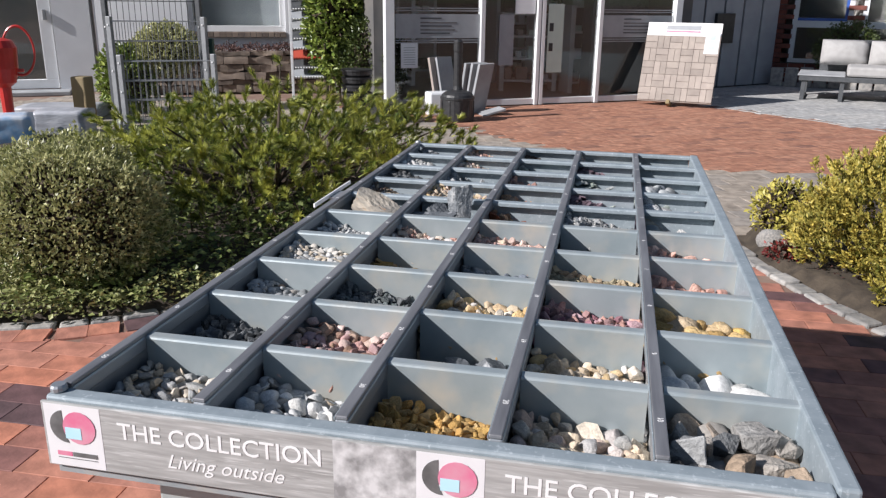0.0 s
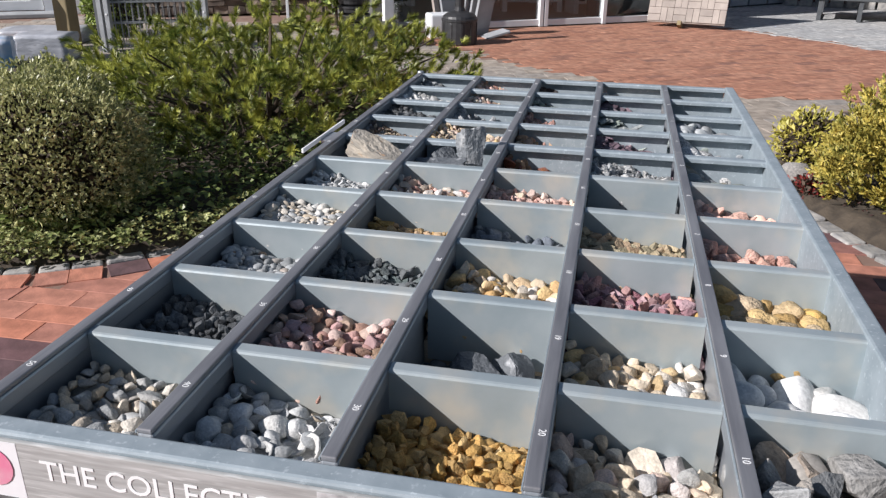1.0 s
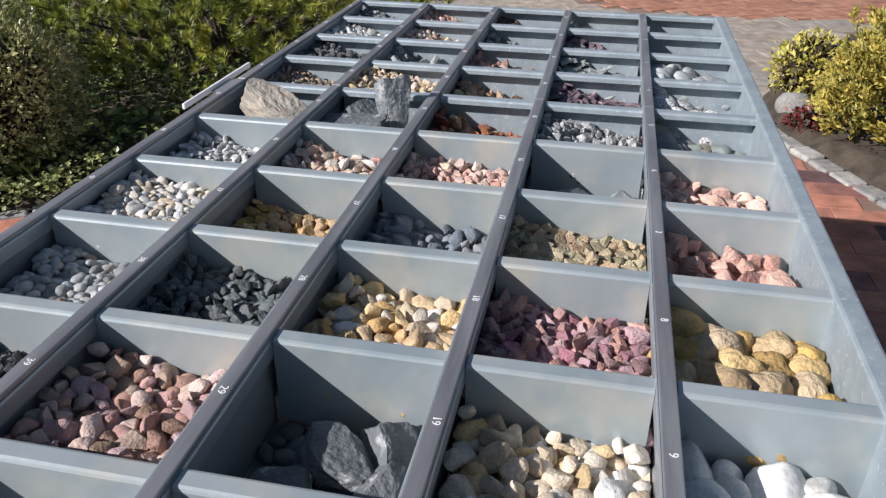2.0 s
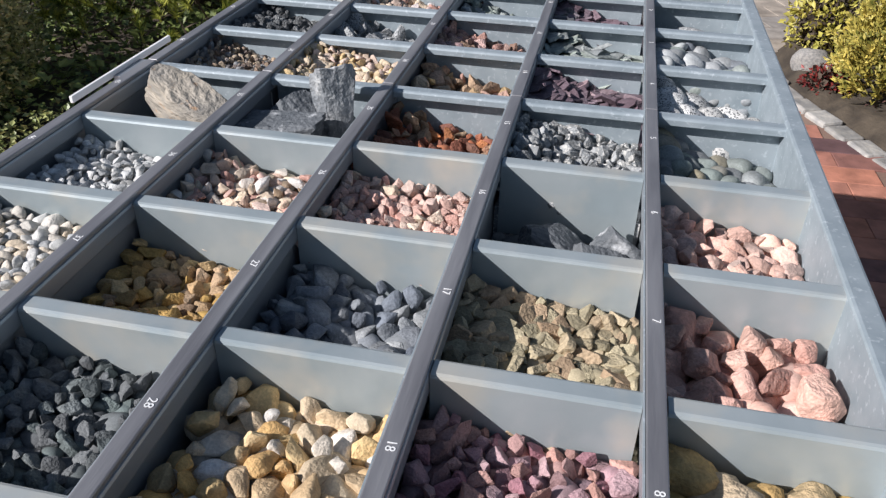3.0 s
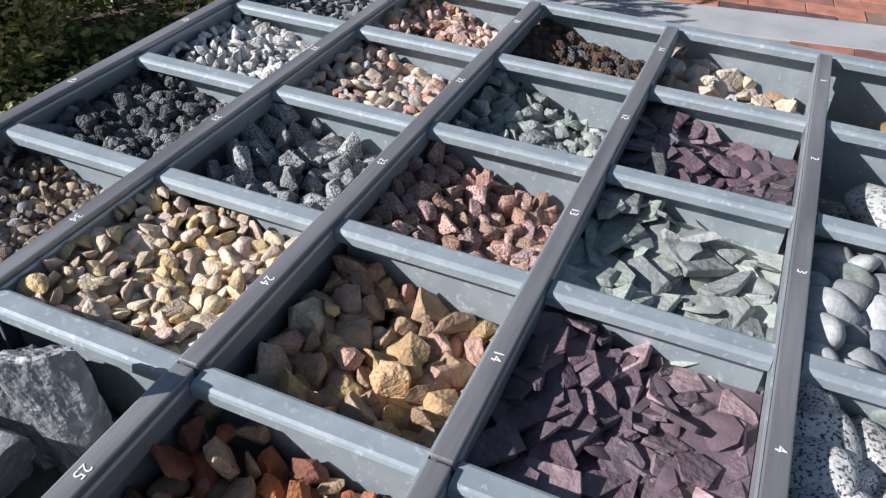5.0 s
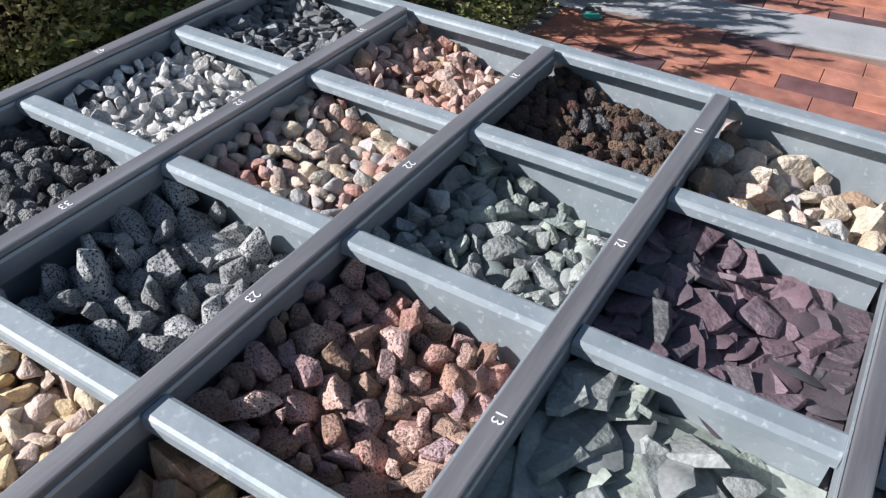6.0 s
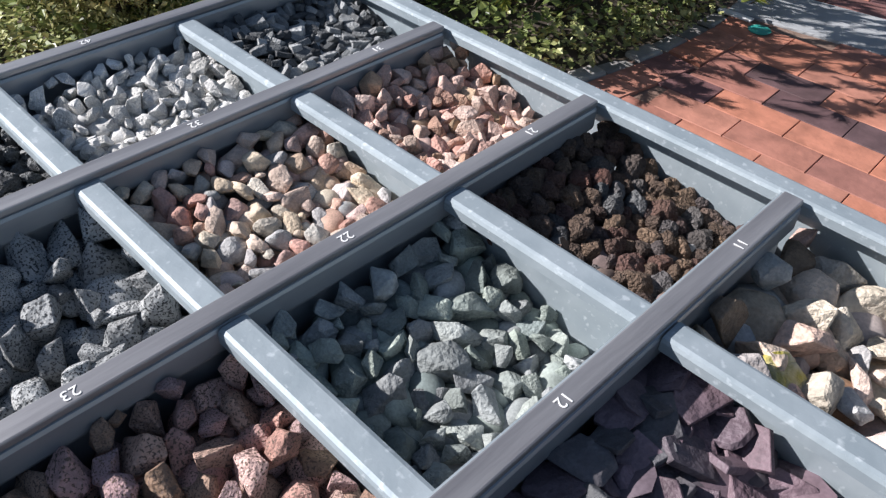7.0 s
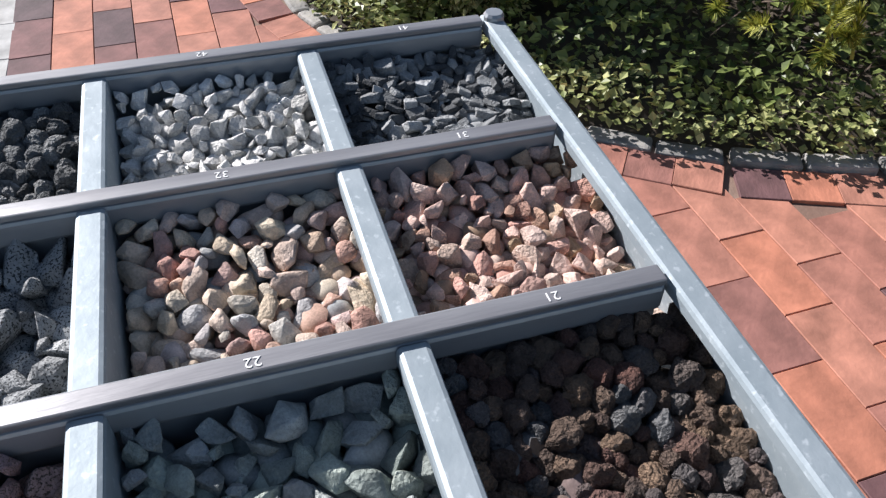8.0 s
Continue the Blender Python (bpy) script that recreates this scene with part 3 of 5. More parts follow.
M_LICHEN = mat("lichen_stone", (0.42, 0.36, 0.07), 0.8, 0, (0.62, 0.56, 0.40), 3, 0.4, 12, dist=0.02)
ob = part("stone", bmesh.new(), M_LICHEN, heaps[11])
ob.data = rock_mesh("boulder", 777, M_LICHEN)
ob.matrix_local = Matrix.LocRotScale((0.505, 1.430, 0.708), Euler((0.3, 0.2, 0.5)), (0.036, 0.032, 0.036))

# ---------------------------------------------------------------- ground
M_SOILG = mat("joint_sand", (0.20, 0.12, 0.09), 0.95, 0, (0.26, 0.18, 0.14), 6, 0.4, 80)
M_SOIL = mat("garden_soil", (0.045, 0.035, 0.026), 0.95, 0, (0.09, 0.07, 0.05), 14, 1.0, 60)
M_GRAN = mat("granite_sett", (0.38, 0.36, 0.33), 0.85, 0, (0.22, 0.215, 0.21), 18, 0.8, 70, spread=0.25)
M_SLAB = mat("grey_concrete", (0.36, 0.37, 0.38), 0.85, 0, (0.28, 0.29, 0.30), 5, 0.3, 120, spread=0.10)


def brick_mat(name, stops, island, rough=0.8):
    """Fired clay: a colour for each brick, blotches and grit on it."""
    m = mat(name, (0.3, 0.1, 0.06), rough, 0, (0.24, 0.08, 0.05), 9, 0.3, 70)
    nt, n = m.node_tree, m.node_tree.nodes
    src = n.new("ShaderNodeNewGeometry").outputs["Random Per Island"] if island else n.new("ShaderNodeObjectInfo").outputs["Random"]
    cr = n.new("ShaderNodeValToRGB")
    cr.color_ramp.interpolation = "LINEAR"
    while len(cr.color_ramp.elements) < len(stops):
        cr.color_ramp.elements.new(0.5)
    for e, (at, c) in zip(cr.color_ramp.elements, stops):
        e.position, e.color = at, (*c, 1)
    nt.links.new(src, cr.inputs[0])
    tc = n.new("ShaderNodeTexCoord")
    nz = n.new("ShaderNodeTexNoise")
    nz.inputs["Scale"].default_value, nz.inputs["Detail"].default_value = 14, 6
    nt.links.new(tc.outputs["Object"], nz.inputs["Vector"])
    mr = n.new("ShaderNodeMapRange")
    mr.inputs["From Min"].default_value, mr.inputs["From Max"].default_value = 0.3, 0.75
    mr.inputs["To Min"].default_value, mr.inputs["To Max"].default_value = 0.62, 1.3
    nt.links.new(nz.outputs["Fac"], mr.inputs["Value"])
    hs = n.new("ShaderNodeHueSaturation")
    nt.links.new(cr.outputs[0], hs.inputs["Color"])
    nt.links.new(mr.outputs[0], hs.inputs["Value"])
    nt.links.new(hs.outputs[0], n["Principled BSDF"].inputs["Base Color"])
    return m


CLAY = [(0.0, (0.50, 0.190, 0.115)), (0.30, (0.45, 0.20, 0.14)), (0.55, (0.36, 0.152, 0.112)), (0.70, (0.29, 0.130, 0.105)), (0.80, (0.17, 0.080, 0.080)), (1.0, (0.10, 0.062, 0.066))]
M_BRICK = brick_mat("clay_brick", CLAY, False)
M_BRICK_J = brick_mat("clay_brick_joined", CLAY, True)
TERRA = [(0.0, (0.43, 0.215, 0.14)), (0.5, (0.40, 0.19, 0.12)), (0.85, (0.36, 0.165, 0.105)), (1.0, (0.25, 0.125, 0.09))]
M_TERRA = brick_mat("terracotta_paver", TERRA, True)
GREYS = [(0.0, (0.37, 0.37, 0.37)), (0.5, (0.43, 0.43, 0.42)), (1.0, (0.48, 0.47, 0.45))]
M_GREYP = brick_mat("grey_paver", GREYS, True)
BEIGE = [(0.0, (0.32, 0.27, 0.22)), (0.5, (0.40, 0.34, 0.28)), (1.0, (0.30, 0.27, 0.24))]
M_BEIGE = brick_mat("beige_paver", BEIGE, True)


def inside(poly, x, y):
    hit = False
    for (xa, ya), (xb, yb) in zip(poly, poly[1:] + poly[:1]):
        if (ya > y) != (yb > y) and x < (xb - xa) * (y - ya) / (yb - ya) + xa:
            hit = not hit
    return hit


LEFT_EDGE = [(-6.0, 1.0), (-2.6, 1.42), (-1.9, 1.52), (-1.57, 1.6), (-1.38, 1.67), (-1.2, 1.78), (-1.0, 1.95), (-0.82, 2.11), (-0.64, 2.37), (-0.52, 2.67), (-0.47, 3.0), (-0.46, 3.34)]
LEFT_BED = LEFT_EDGE + [(-0.55, 4.2), (-0.85, 5.0), (-1.6, 5.3), (-3.2, 5.4), (-6.0, 4.4)]
RIGHT_EDGE = [(1.22, 3.35), (1.21, 3.27), (1.28, 3.0), (1.42, 2.68), (1.58, 2.37), (1.85, 1.98), (2.3, 1.6), (3.4, 1.2)]
RIGHT_BED = RIGHT_EDGE + [(4.2, 4.6), (2.3, 5.1), (1.95, 4.9), (1.5, 4.2), (1.28, 3.7)]
TERRA_ZONE = [(-2.9, 8.0), (-1.9, 7.4), (-0.77, 6.61), (-0.34, 6.17), (0.3, 5.6), (0.74, 5.3), (1.87, 5.25), (2.6, 5.3), (4.6, 4.6), (5.6, 4.2), (4.2, 6.3), (3.09, 7.59), (2.52, 8.24), (1.82, 8.91), (1.3, 9.55), (0.29, 9.0), (-0.37, 8.56), (-1.84, 7.6)]
RED_ZONE = [(-8, -6), (8, -6), (8, 1.0), (3.4, 1.2), *RIGHT_EDGE[::-1][1:], (1.0, 3.62), (-0.46, 3.34), *LEFT_EDGE[::-1][1:], (-8, 0.9)]
RED_PATCH = [(-0.42, 3.62), (0.95, 3.86), (1.1, 4.6), (0.3, 4.9), (-0.5, 4.5)]


def grow(poly, d):
    out = []
    k = len(poly)
    for i in range(k):
        a, b, c = (Vector(poly[j % k]) for j in (i - 1, i, i + 1))
        t = ((b - a).normalized() + (c - b).normalized())
        t = t.normalized() if t.length > 1e-6 else Vector((1, 0))
        out.append((b.x + t.y * d, b.y - t.x * d))
    return out


def paver_verts(x0, x1, y0, y1, z, cf=0.0014, low=0.045):
    """One paver: a chamfered top on four sides, open below."""
    ring = lambda e, h: [(x0 + e, y0 + e, h), (x1 - e, y0 + e, h), (x1 - e, y1 - e, h), (x0 + e, y1 - e, h)]
    return ring(0, z - low) + ring(0, z - cf) + ring(cf, z)


PAVER_FACES = [(8, 9, 10, 11)] + [(a + r, (a + 1) % 4 + r, (a + 1) % 4 + r + 4, a + r + 4) for r in (0, 4) for a in range(4)]


def pave(name, zone, lx, ly, joint, turn, material, parent, shuns=(), keep=None, seed=1, rough=0.0005, label=""):
    """Running bond over a zone, joined into one part; pavers in keep() become parts of their own."""
    r = np.random.default_rng(seed)
    ca, sa = math.cos(turn), math.sin(turn)
    us = [x * ca + y * sa for x, y in zone]
    vs = [-x * sa + y * ca for x, y in zone]
    verts, faces, singles = [], [], []
    row = 0
    v0 = math.floor(min(vs) / ly) * ly
    while v0 < max(vs):
        u0 = math.floor(min(us) / lx) * lx + (lx / 2 if row % 2 else 0)
        while u0 < max(us):
            uc, vc = u0 + lx / 2, v0 + ly / 2
            x, y = uc * ca - vc * sa, uc * sa + vc * ca
            if inside(zone, x, y) and not any(inside(s, x, y) for s in shuns):
                dz = r.normal() * rough
                tz = r.normal(size=2) * rough * 4
                if keep and keep(x, y) and len(singles) < 300:
                    singles.append((x, y, dz, tz))
                else:
                    b = len(verts)
                    for a, c, h in paver_verts(u0 + joint / 2, u0 + lx - joint / 2, v0 + joint / 2, v0 + ly - joint / 2, dz):
                        h2 = h + (a - uc) * tz[0] + (c - vc) * tz[1]
                        verts.append((a * ca - c * sa, a * sa + c * ca, h2))
                    faces += [tuple(i + b for i in f) for f in PAVER_FACES]
            u0 += lx
        v0 += ly
        row += 1
    if verts:
        me = bpy.data.meshes.new(name)
        me.from_pydata(verts, [], faces)
        me.materials.append(material)
        o = new(name, me)
        o.parent = parent
        tagged(o, label, kind="stuff")
    return singles


GREY_NEAR = [(-8, -6), (-1.05, -6), (-1.05, 0.80), (-1.4, 0.83), (-8, 0.9)]
ground = new("ground", mesh_from(box(-400, 400, -400, 400, -0.5, -0.0055), "ground", M_SOILG))
tagged(ground, "sandy ground under the paving of the yard", "ground", kind="structure")
red_paving = thing("pavement", "red and purple clay brick paving round the table", "paving", kind="structure")
near = pave("brick_field", RED_ZONE, 0.21, 0.105, 0.0020, 0.03, M_BRICK_J, red_paving,
            (grow(LEFT_BED, 0.115), grow(RIGHT_BED, 0.09), GREY_NEAR), keep=lambda x, y: -1.75 < x < -0.12 and 0.62 < y < 3.34, label="clay bricks laid in running bond")
proto = bpy.data.meshes.new("brick")
proto.from_pydata(paver_verts(-0.1040, 0.1040, -0.0515, 0.0515, 0), [], PAVER_FACES)
proto.materials.append(M_BRICK)
for x, y, dz, tz in near:
    o = new("brick", proto)
    o.parent = red_paving
    o.matrix_local = Matrix.LocRotScale((x, y, dz), Euler((tz[1], -tz[0], 0.03)), None)
terra = thing("pavement", "terracotta paver forecourt before the glass entrance", "paving", kind="structure")
pave("paver_field", TERRA_ZONE, 0.21, 0.105, 0.003, 0.58, M_TERRA, terra, seed=3, label="terracotta pavers")
pave("paver_field", RED_PATCH, 0.21, 0.105, 0.004, 0.1, M_BRICK_J, terra, seed=4, label="red clay pavers")
grey = thing("pavement", "grey concrete paver terrace and path", "paving", kind="structure")
GREY_R = [(1.82, 8.95), (2.52, 8.28), (3.09, 7.63), (4.2, 6.3), (9, 3), (12, 14), (2.5, 15), (1.2, 9.7)]
pave("paver_field", GREY_R, 0.30, 0.15, 0.004, 0.58, M_GREYP, grey, seed=5, label="grey pavers")
pave("paver_field", GREY_NEAR, 0.20, 0.10, 0.003, 0.0, M_GREYP, grey, seed=8, label="small grey pavers")
GREY_L = [(-0.46, 3.36), (1.0, 3.66), (1.25, 3.42), (1.28, 3.7), (1.5, 4.2), (1.95, 4.9), (2.3, 5.15), (1.87, 5.23), (0.74, 5.28), (0.3, 5.58), (-0.34, 6.15), (-0.77, 6.59), (-1.9, 7.38), (-2.9, 7.98), (-5.6, 8.1), (-6.1, 7.0), (-6.2, 4.5), (-3.2, 5.4), (-1.6, 5.3), (-0.85, 5.0), (-0.55, 4.2)]
pave("paver_field", GREY_L, 0.24, 0.16, 0.005, 0.35, M_BEIGE, grey, (RED_PATCH, [(-0.5, 3.33), (1.05, 3.62), (1.0, 3.9), (-0.45, 3.64)]), seed=6, label="beige and grey pavers")
strip = new("slab_path", mesh_from(box(-0.75, 0.75, -0.125, 0.125, -0.05, 0.003, bevel=0.004, m=pose(0.28, 3.62, 0, 0, 0, 9.6)), "slab_path", M_SLAB))
tagged(strip, "smooth grey concrete slab strip across the bricks", "path", kind="structure")
edge_line = thing("edging", "pale stone edging between the two pavings", "edging", kind="structure")
for a, b in zip(TERRA_ZONE[9:14], TERRA_ZONE[10:14]):
    v = Vector(b) - Vector(a)
    n_s = max(1, int(v.length / 0.5))
    for i in range(n_s):
        c = Vector(a) + v * ((i + 0.5) / n_s)
        part("edging_stone", box(-v.length / n_s / 2 + 0.003, v.length / n_s / 2 - 0.003, -0.022, 0.022, -0.04, 0.004, bevel=0.004, m=pose(c.x, c.y, 0, 0, 0, math.degrees(math.atan2(v.y, v.x)))), M_GRAN, edge_line)


def bed(name, poly, label):
    """A low mound of soil."""
    bm = bmesh.new()
    xs, ys = [p[0] for p in poly], [p[1] for p in poly]
    core = grow(poly, -0.09)
    step = 0.045
    grid = {}
    nx, ny = int((max(xs) - min(xs)) / step) + 1, int((max(ys) - min(ys)) / step) + 1
    for i in range(nx + 1):
        for j in range(ny + 1):
            x, y = min(xs) + i * step, min(ys) + j * step
            if inside(poly, x, y):
                grid[i, j] = bm.verts.new((x, y, -0.004 if not inside(core, x, y) else 0.034 + 0.02 * noise.noise((x * 3, y * 3, 0)) + 0.012 * noise.noise((x * 11, y * 11, 3))))
    for (i, j) in list(grid):
        q = [grid.get(k) for k in ((i, j), (i + 1, j), (i + 1, j + 1), (i, j + 1))]
        if all(q):
            bm.faces.new(q)
    o = new(name, mesh_from(bm, name, M_SOIL, True))
    return tagged(o, label, "soil", kind="structure")


bed("garden_bed", grow(LEFT_BED, 0.05), "dark soil bed under the shrubs")
bed("garden_bed", grow(RIGHT_BED, 0.05), "dark soil bed with small shrubs")


def kerb(edge, width, length, label, seed, lift=0.012, header=None):
    r = np.random.default_rng(seed)
    k = thing("kerb", label, "kerb", kind="structure")
    bits = thing("brick_edging", "row of clay bricks set along the kerb", "edging", kind="structure") if header else None
    carry = 0.0
    for a, b in zip(edge, edge[1:]):
        v = Vector(b) - Vector(a)
        n_s = max(1, round(v.length / length))
        d = v / n_s
        ang = math.degrees(math.atan2(v.y, v.x))
        side = Vector((v.y, -v.x)).normalized()
        for i in range(n_s):
            c = Vector(a) + d * (i + 0.5) + side * (width * 0.5)
            hl = d.length / 2 - 0.004
            bm = bmesh.new()
            add_box(bm, -hl, hl, -width / 2 * r.uniform(0.85, 1.0), width / 2, -0.06, lift + r.normal() * 0.004, bevel=0.009, m=pose(c.x, c.y, 0, r.normal() * 2, r.normal() * 2, ang + r.normal() * 3))
            part("sett", bm, M_GRAN, k)
        if header:
            n_h = max(1, round(v.length / 0.108))
            for i in range(n_h):
                c = Vector(a) + v * ((i + 0.5) / n_h) + side * (width + 0.055)
                o = new("brick", proto)
                o.parent = bits
                o.matrix_local = Matrix.LocRotScale((c.x, c.y, 0.0035 + r.normal() * 0.0008), Euler((0, 0, radians(ang))), (v.length / n_h / 0.211, 1.0, 1))
    return k


kerb(LEFT_EDGE[1:], 0.06, 0.13, "rough grey granite sett kerb of the shrub bed", 11, lift=0.006, header=True)
kerb(RIGHT_EDGE[1:], 0.085, 0.13, "pale granite sett kerb of the flower bed", 12, lift=0.010)

# ---------------------------------------------------------------- plants


def leaf_mat(name, c1, c2, rough=0.5, sub=0.12, clump=16):
    m = bpy.data.materials.new(name)
    m.use_nodes = True
    nt, n = m.node_tree, m.node_tree.nodes
    b = n["Principled BSDF"]
    b.inputs["Roughness"].default_value = rough
    g = n.new("ShaderNodeNewGeometry")
    cr = n.new("ShaderNodeValToRGB")
    cr.color_ramp.elements[0].color, cr.color_ramp.elements[1].color = (*c1, 1), (*c2, 1)
    tc = n.new("ShaderNodeTexCoord")
    nz = n.new("ShaderNodeTexNoise")
    nz.inputs["Scale"].default_value, nz.inputs["Detail"].default_value = clump, 2
    nt.links.new(tc.outputs["Object"], nz.inputs["Vector"])
    mr = n.new("ShaderNodeMapRange")
    mr.inputs["From Min"].default_value, mr.inputs["From Max"].default_value = 0.35, 0.68
    nt.links.new(nz.outputs["Fac"], mr.inputs["Value"])
    mm = n.new("ShaderNodeMix")
    mm.inputs[0].default_value = 0.5
    nt.links.new(g.outputs["Random Per Island"], mm.inputs[2])
    nt.links.new(mr.outputs[0], mm.inputs[3])
    nt.links.new(mm.outputs[0], cr.inputs[0])
    cr.color_ramp.elements[0].position, cr.color_ramp.elements[1].position = 0.15, 0.85
    nt.links.new(cr.outputs[0], b.inputs["Base Color"])
    tr = n.new("ShaderNodeBsdfTranslucent")
    nt.links.new(cr.outputs[0], tr.inputs["Color"])
    mx = n.new("ShaderNodeMixShader")
    mx.inputs[0].default_value = sub
    nt.links.new(b.outputs[0], mx.inputs[1])
    nt.links.new(tr.outputs[0], mx.inputs[2])
    nt.links.new(mx.outputs[0], n["Material Output"].inputs["Surface"])
    return m


M_BOX = leaf_mat("box_leaf", (0.13, 0.15, 0.045), (0.68, 0.66, 0.33), 0.36, sub=0.3)
M_BOXG = leaf_mat("box_leaf_green", (0.035, 0.06, 0.015), (0.12, 0.15, 0.04), 0.4)
M_IVY = leaf_mat("ivy_leaf", (0.04, 0.07, 0.02), (0.30, 0.36, 0.11), 0.4, sub=0.3)
M_IVYL = leaf_mat("ivy_leaf_pale", (0.16, 0.20, 0.06), (0.46, 0.46, 0.20), 0.4)
M_PINE = leaf_mat("pine_needle", (0.05, 0.095, 0.015), (0.50, 0.50, 0.10), 0.42, sub=0.25, clump=9)
M_THUJA = leaf_mat("conifer_spray", (0.14, 0.15, 0.03), (0.66, 0.53, 0.12), 0.5)
M_GOLD = leaf_mat("golden_leaf", (0.36, 0.34, 0.06), (0.60, 0.52, 0.14), 0.5)
M_LAUREL = leaf_mat("laurel_leaf", (0.10, 0.16, 0.03), (0.34, 0.40, 0.09), 0.35)
M_REDL = leaf_mat("red_leaf", (0.12, 0.015, 0.015), (0.30, 0.05, 0.04), 0.5)
M_HEATH = leaf_mat("heath_leaf", (0.06, 0.03, 0.03), (0.17, 0.09, 0.075), 0.6)
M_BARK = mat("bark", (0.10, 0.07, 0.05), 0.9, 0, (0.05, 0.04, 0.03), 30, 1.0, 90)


class Leaves:
    """Collects small folded leaves into one mesh."""

    def __init__(self):
        self.v, self.f = [], []

    def leaf(self, at, way, up, length, width, fold=0.25):
        way = way.normalized()
        side = way.cross(up)
        side = side.normalized() if side.length > 1e-4 else Vector((1, 0, 0))
        nor = side.cross(way)
        b = len(self.v)
        self.v += [at, at + way * length * 0.5 + side * width * 0.5 + nor * width * fold, at + way * length, at + way * length * 0.5 - side * width * 0.5 + nor * width * fold]
        self.f += [(b, b + 1, b + 2), (b, b + 2, b + 3)]

    def needle(self, at, way, length, width, side):
        b = len(self.v)
        self.v += [at - side * width, at + side * width, at + way * length]
        self.f.append((b, b + 1, b + 2))

    def build(self, name, material, parent, label=""):
        me = bpy.data.meshes.new(name)
        me.from_pydata([tuple(p) for p in self.v], [], self.f)
        me.materials.append(material)
        o = new(name, me)
        o.parent = parent
        return tagged(o, label, kind="stuff")


def rvec(r):
    return Vector(r.normal(size=3)).normalized()


def branches(parent, base, tips, thick=0.012):
    for t in tips:
        bm = bmesh.new()
        mid = (Vector(base) + Vector(t)) / 2 + Vector((0, 0, -0.03))
        tube(bm, base, mid, thick, thick * 0.7, 6)
        tube(bm, mid, t, thick * 0.7, thick * 0.25, 6)
        part("branch", bm, M_BARK, parent)


def leafy_ball(name, label, cat, at, rad, n, size, material, seed, lumps=0.16, width=0.55, crown="crown", shell=0.3):
    """A clipped or rounded shrub: a short trunk with limbs and leaves in the outer shell, uneven in outline."""
    r = np.random.default_rng(seed)
    t = thing(name, label, cat, at=Matrix.Translation((at[0], at[1], 0)))
    c = Vector((0, 0, at[2]))
    trunk = bmesh.new()
    tube(trunk, (0, 0, 0), (0, 0, at[2] * 0.7), 0.025, 0.018)
    part("trunk", trunk, M_BARK, t)
    tips = []
    L = Leaves()
    off = Vector(r.uniform(-20, 20, 3))
    for i in range(n):
        d = rvec(r)
        k = 1 - shell * r.uniform() ** 1.6
        k *= 1 + lumps * noise.noise(d * 2.3 + off) + lumps * 0.8 * noise.noise(d * 6 + off)
        p = c + Vector((d.x * rad[0], d.y * rad[1], d.z * rad[2])) * k
        if p.z < 0.02:
            continue
        way = (d * 0.8 + rvec(r) * 0.9 + Vector((0, 0, 0.3)))
        s = size * r.uniform(0.6, 1.3)
        L.leaf(p, way, rvec(r), s, s * width)
        if i < 9:
            tips.append(c + Vector((d.x * rad[0], d.y * rad[1], abs(d.z) * rad[2])) * 0.75)
    branches(t, (0, 0, at[2] * 0.4), tips, 0.010)
    # inner leaves coloured dark as bark, for the shade between the outer leaves
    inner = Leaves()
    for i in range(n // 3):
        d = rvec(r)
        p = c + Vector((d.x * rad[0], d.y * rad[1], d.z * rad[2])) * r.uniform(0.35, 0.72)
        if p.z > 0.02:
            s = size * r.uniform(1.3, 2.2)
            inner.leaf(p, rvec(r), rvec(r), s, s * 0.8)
    inner.build("inner_shade_mass", M_BARK, t)
    L.build(crown, material, t)
    return t


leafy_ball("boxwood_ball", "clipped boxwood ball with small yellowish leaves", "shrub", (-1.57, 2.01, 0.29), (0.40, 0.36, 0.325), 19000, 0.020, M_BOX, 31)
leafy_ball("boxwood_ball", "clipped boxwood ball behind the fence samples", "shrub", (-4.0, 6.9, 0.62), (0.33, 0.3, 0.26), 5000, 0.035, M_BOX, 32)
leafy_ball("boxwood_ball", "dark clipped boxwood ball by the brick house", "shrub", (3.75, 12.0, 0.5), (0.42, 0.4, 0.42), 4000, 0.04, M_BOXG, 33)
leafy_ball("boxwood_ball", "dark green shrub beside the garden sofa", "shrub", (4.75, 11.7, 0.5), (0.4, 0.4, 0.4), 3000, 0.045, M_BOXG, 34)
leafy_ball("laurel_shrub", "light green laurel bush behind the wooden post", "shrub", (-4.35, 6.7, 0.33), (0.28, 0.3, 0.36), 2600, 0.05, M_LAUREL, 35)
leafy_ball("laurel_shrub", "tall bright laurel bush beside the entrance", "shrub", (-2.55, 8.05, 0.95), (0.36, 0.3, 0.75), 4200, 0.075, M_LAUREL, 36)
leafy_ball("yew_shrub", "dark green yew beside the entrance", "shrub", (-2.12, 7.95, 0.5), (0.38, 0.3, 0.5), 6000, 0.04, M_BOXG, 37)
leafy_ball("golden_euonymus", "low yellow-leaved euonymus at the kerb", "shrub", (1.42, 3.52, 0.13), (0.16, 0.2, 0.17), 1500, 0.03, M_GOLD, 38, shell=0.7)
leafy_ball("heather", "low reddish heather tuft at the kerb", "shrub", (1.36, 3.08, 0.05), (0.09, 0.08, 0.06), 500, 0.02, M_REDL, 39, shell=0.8)


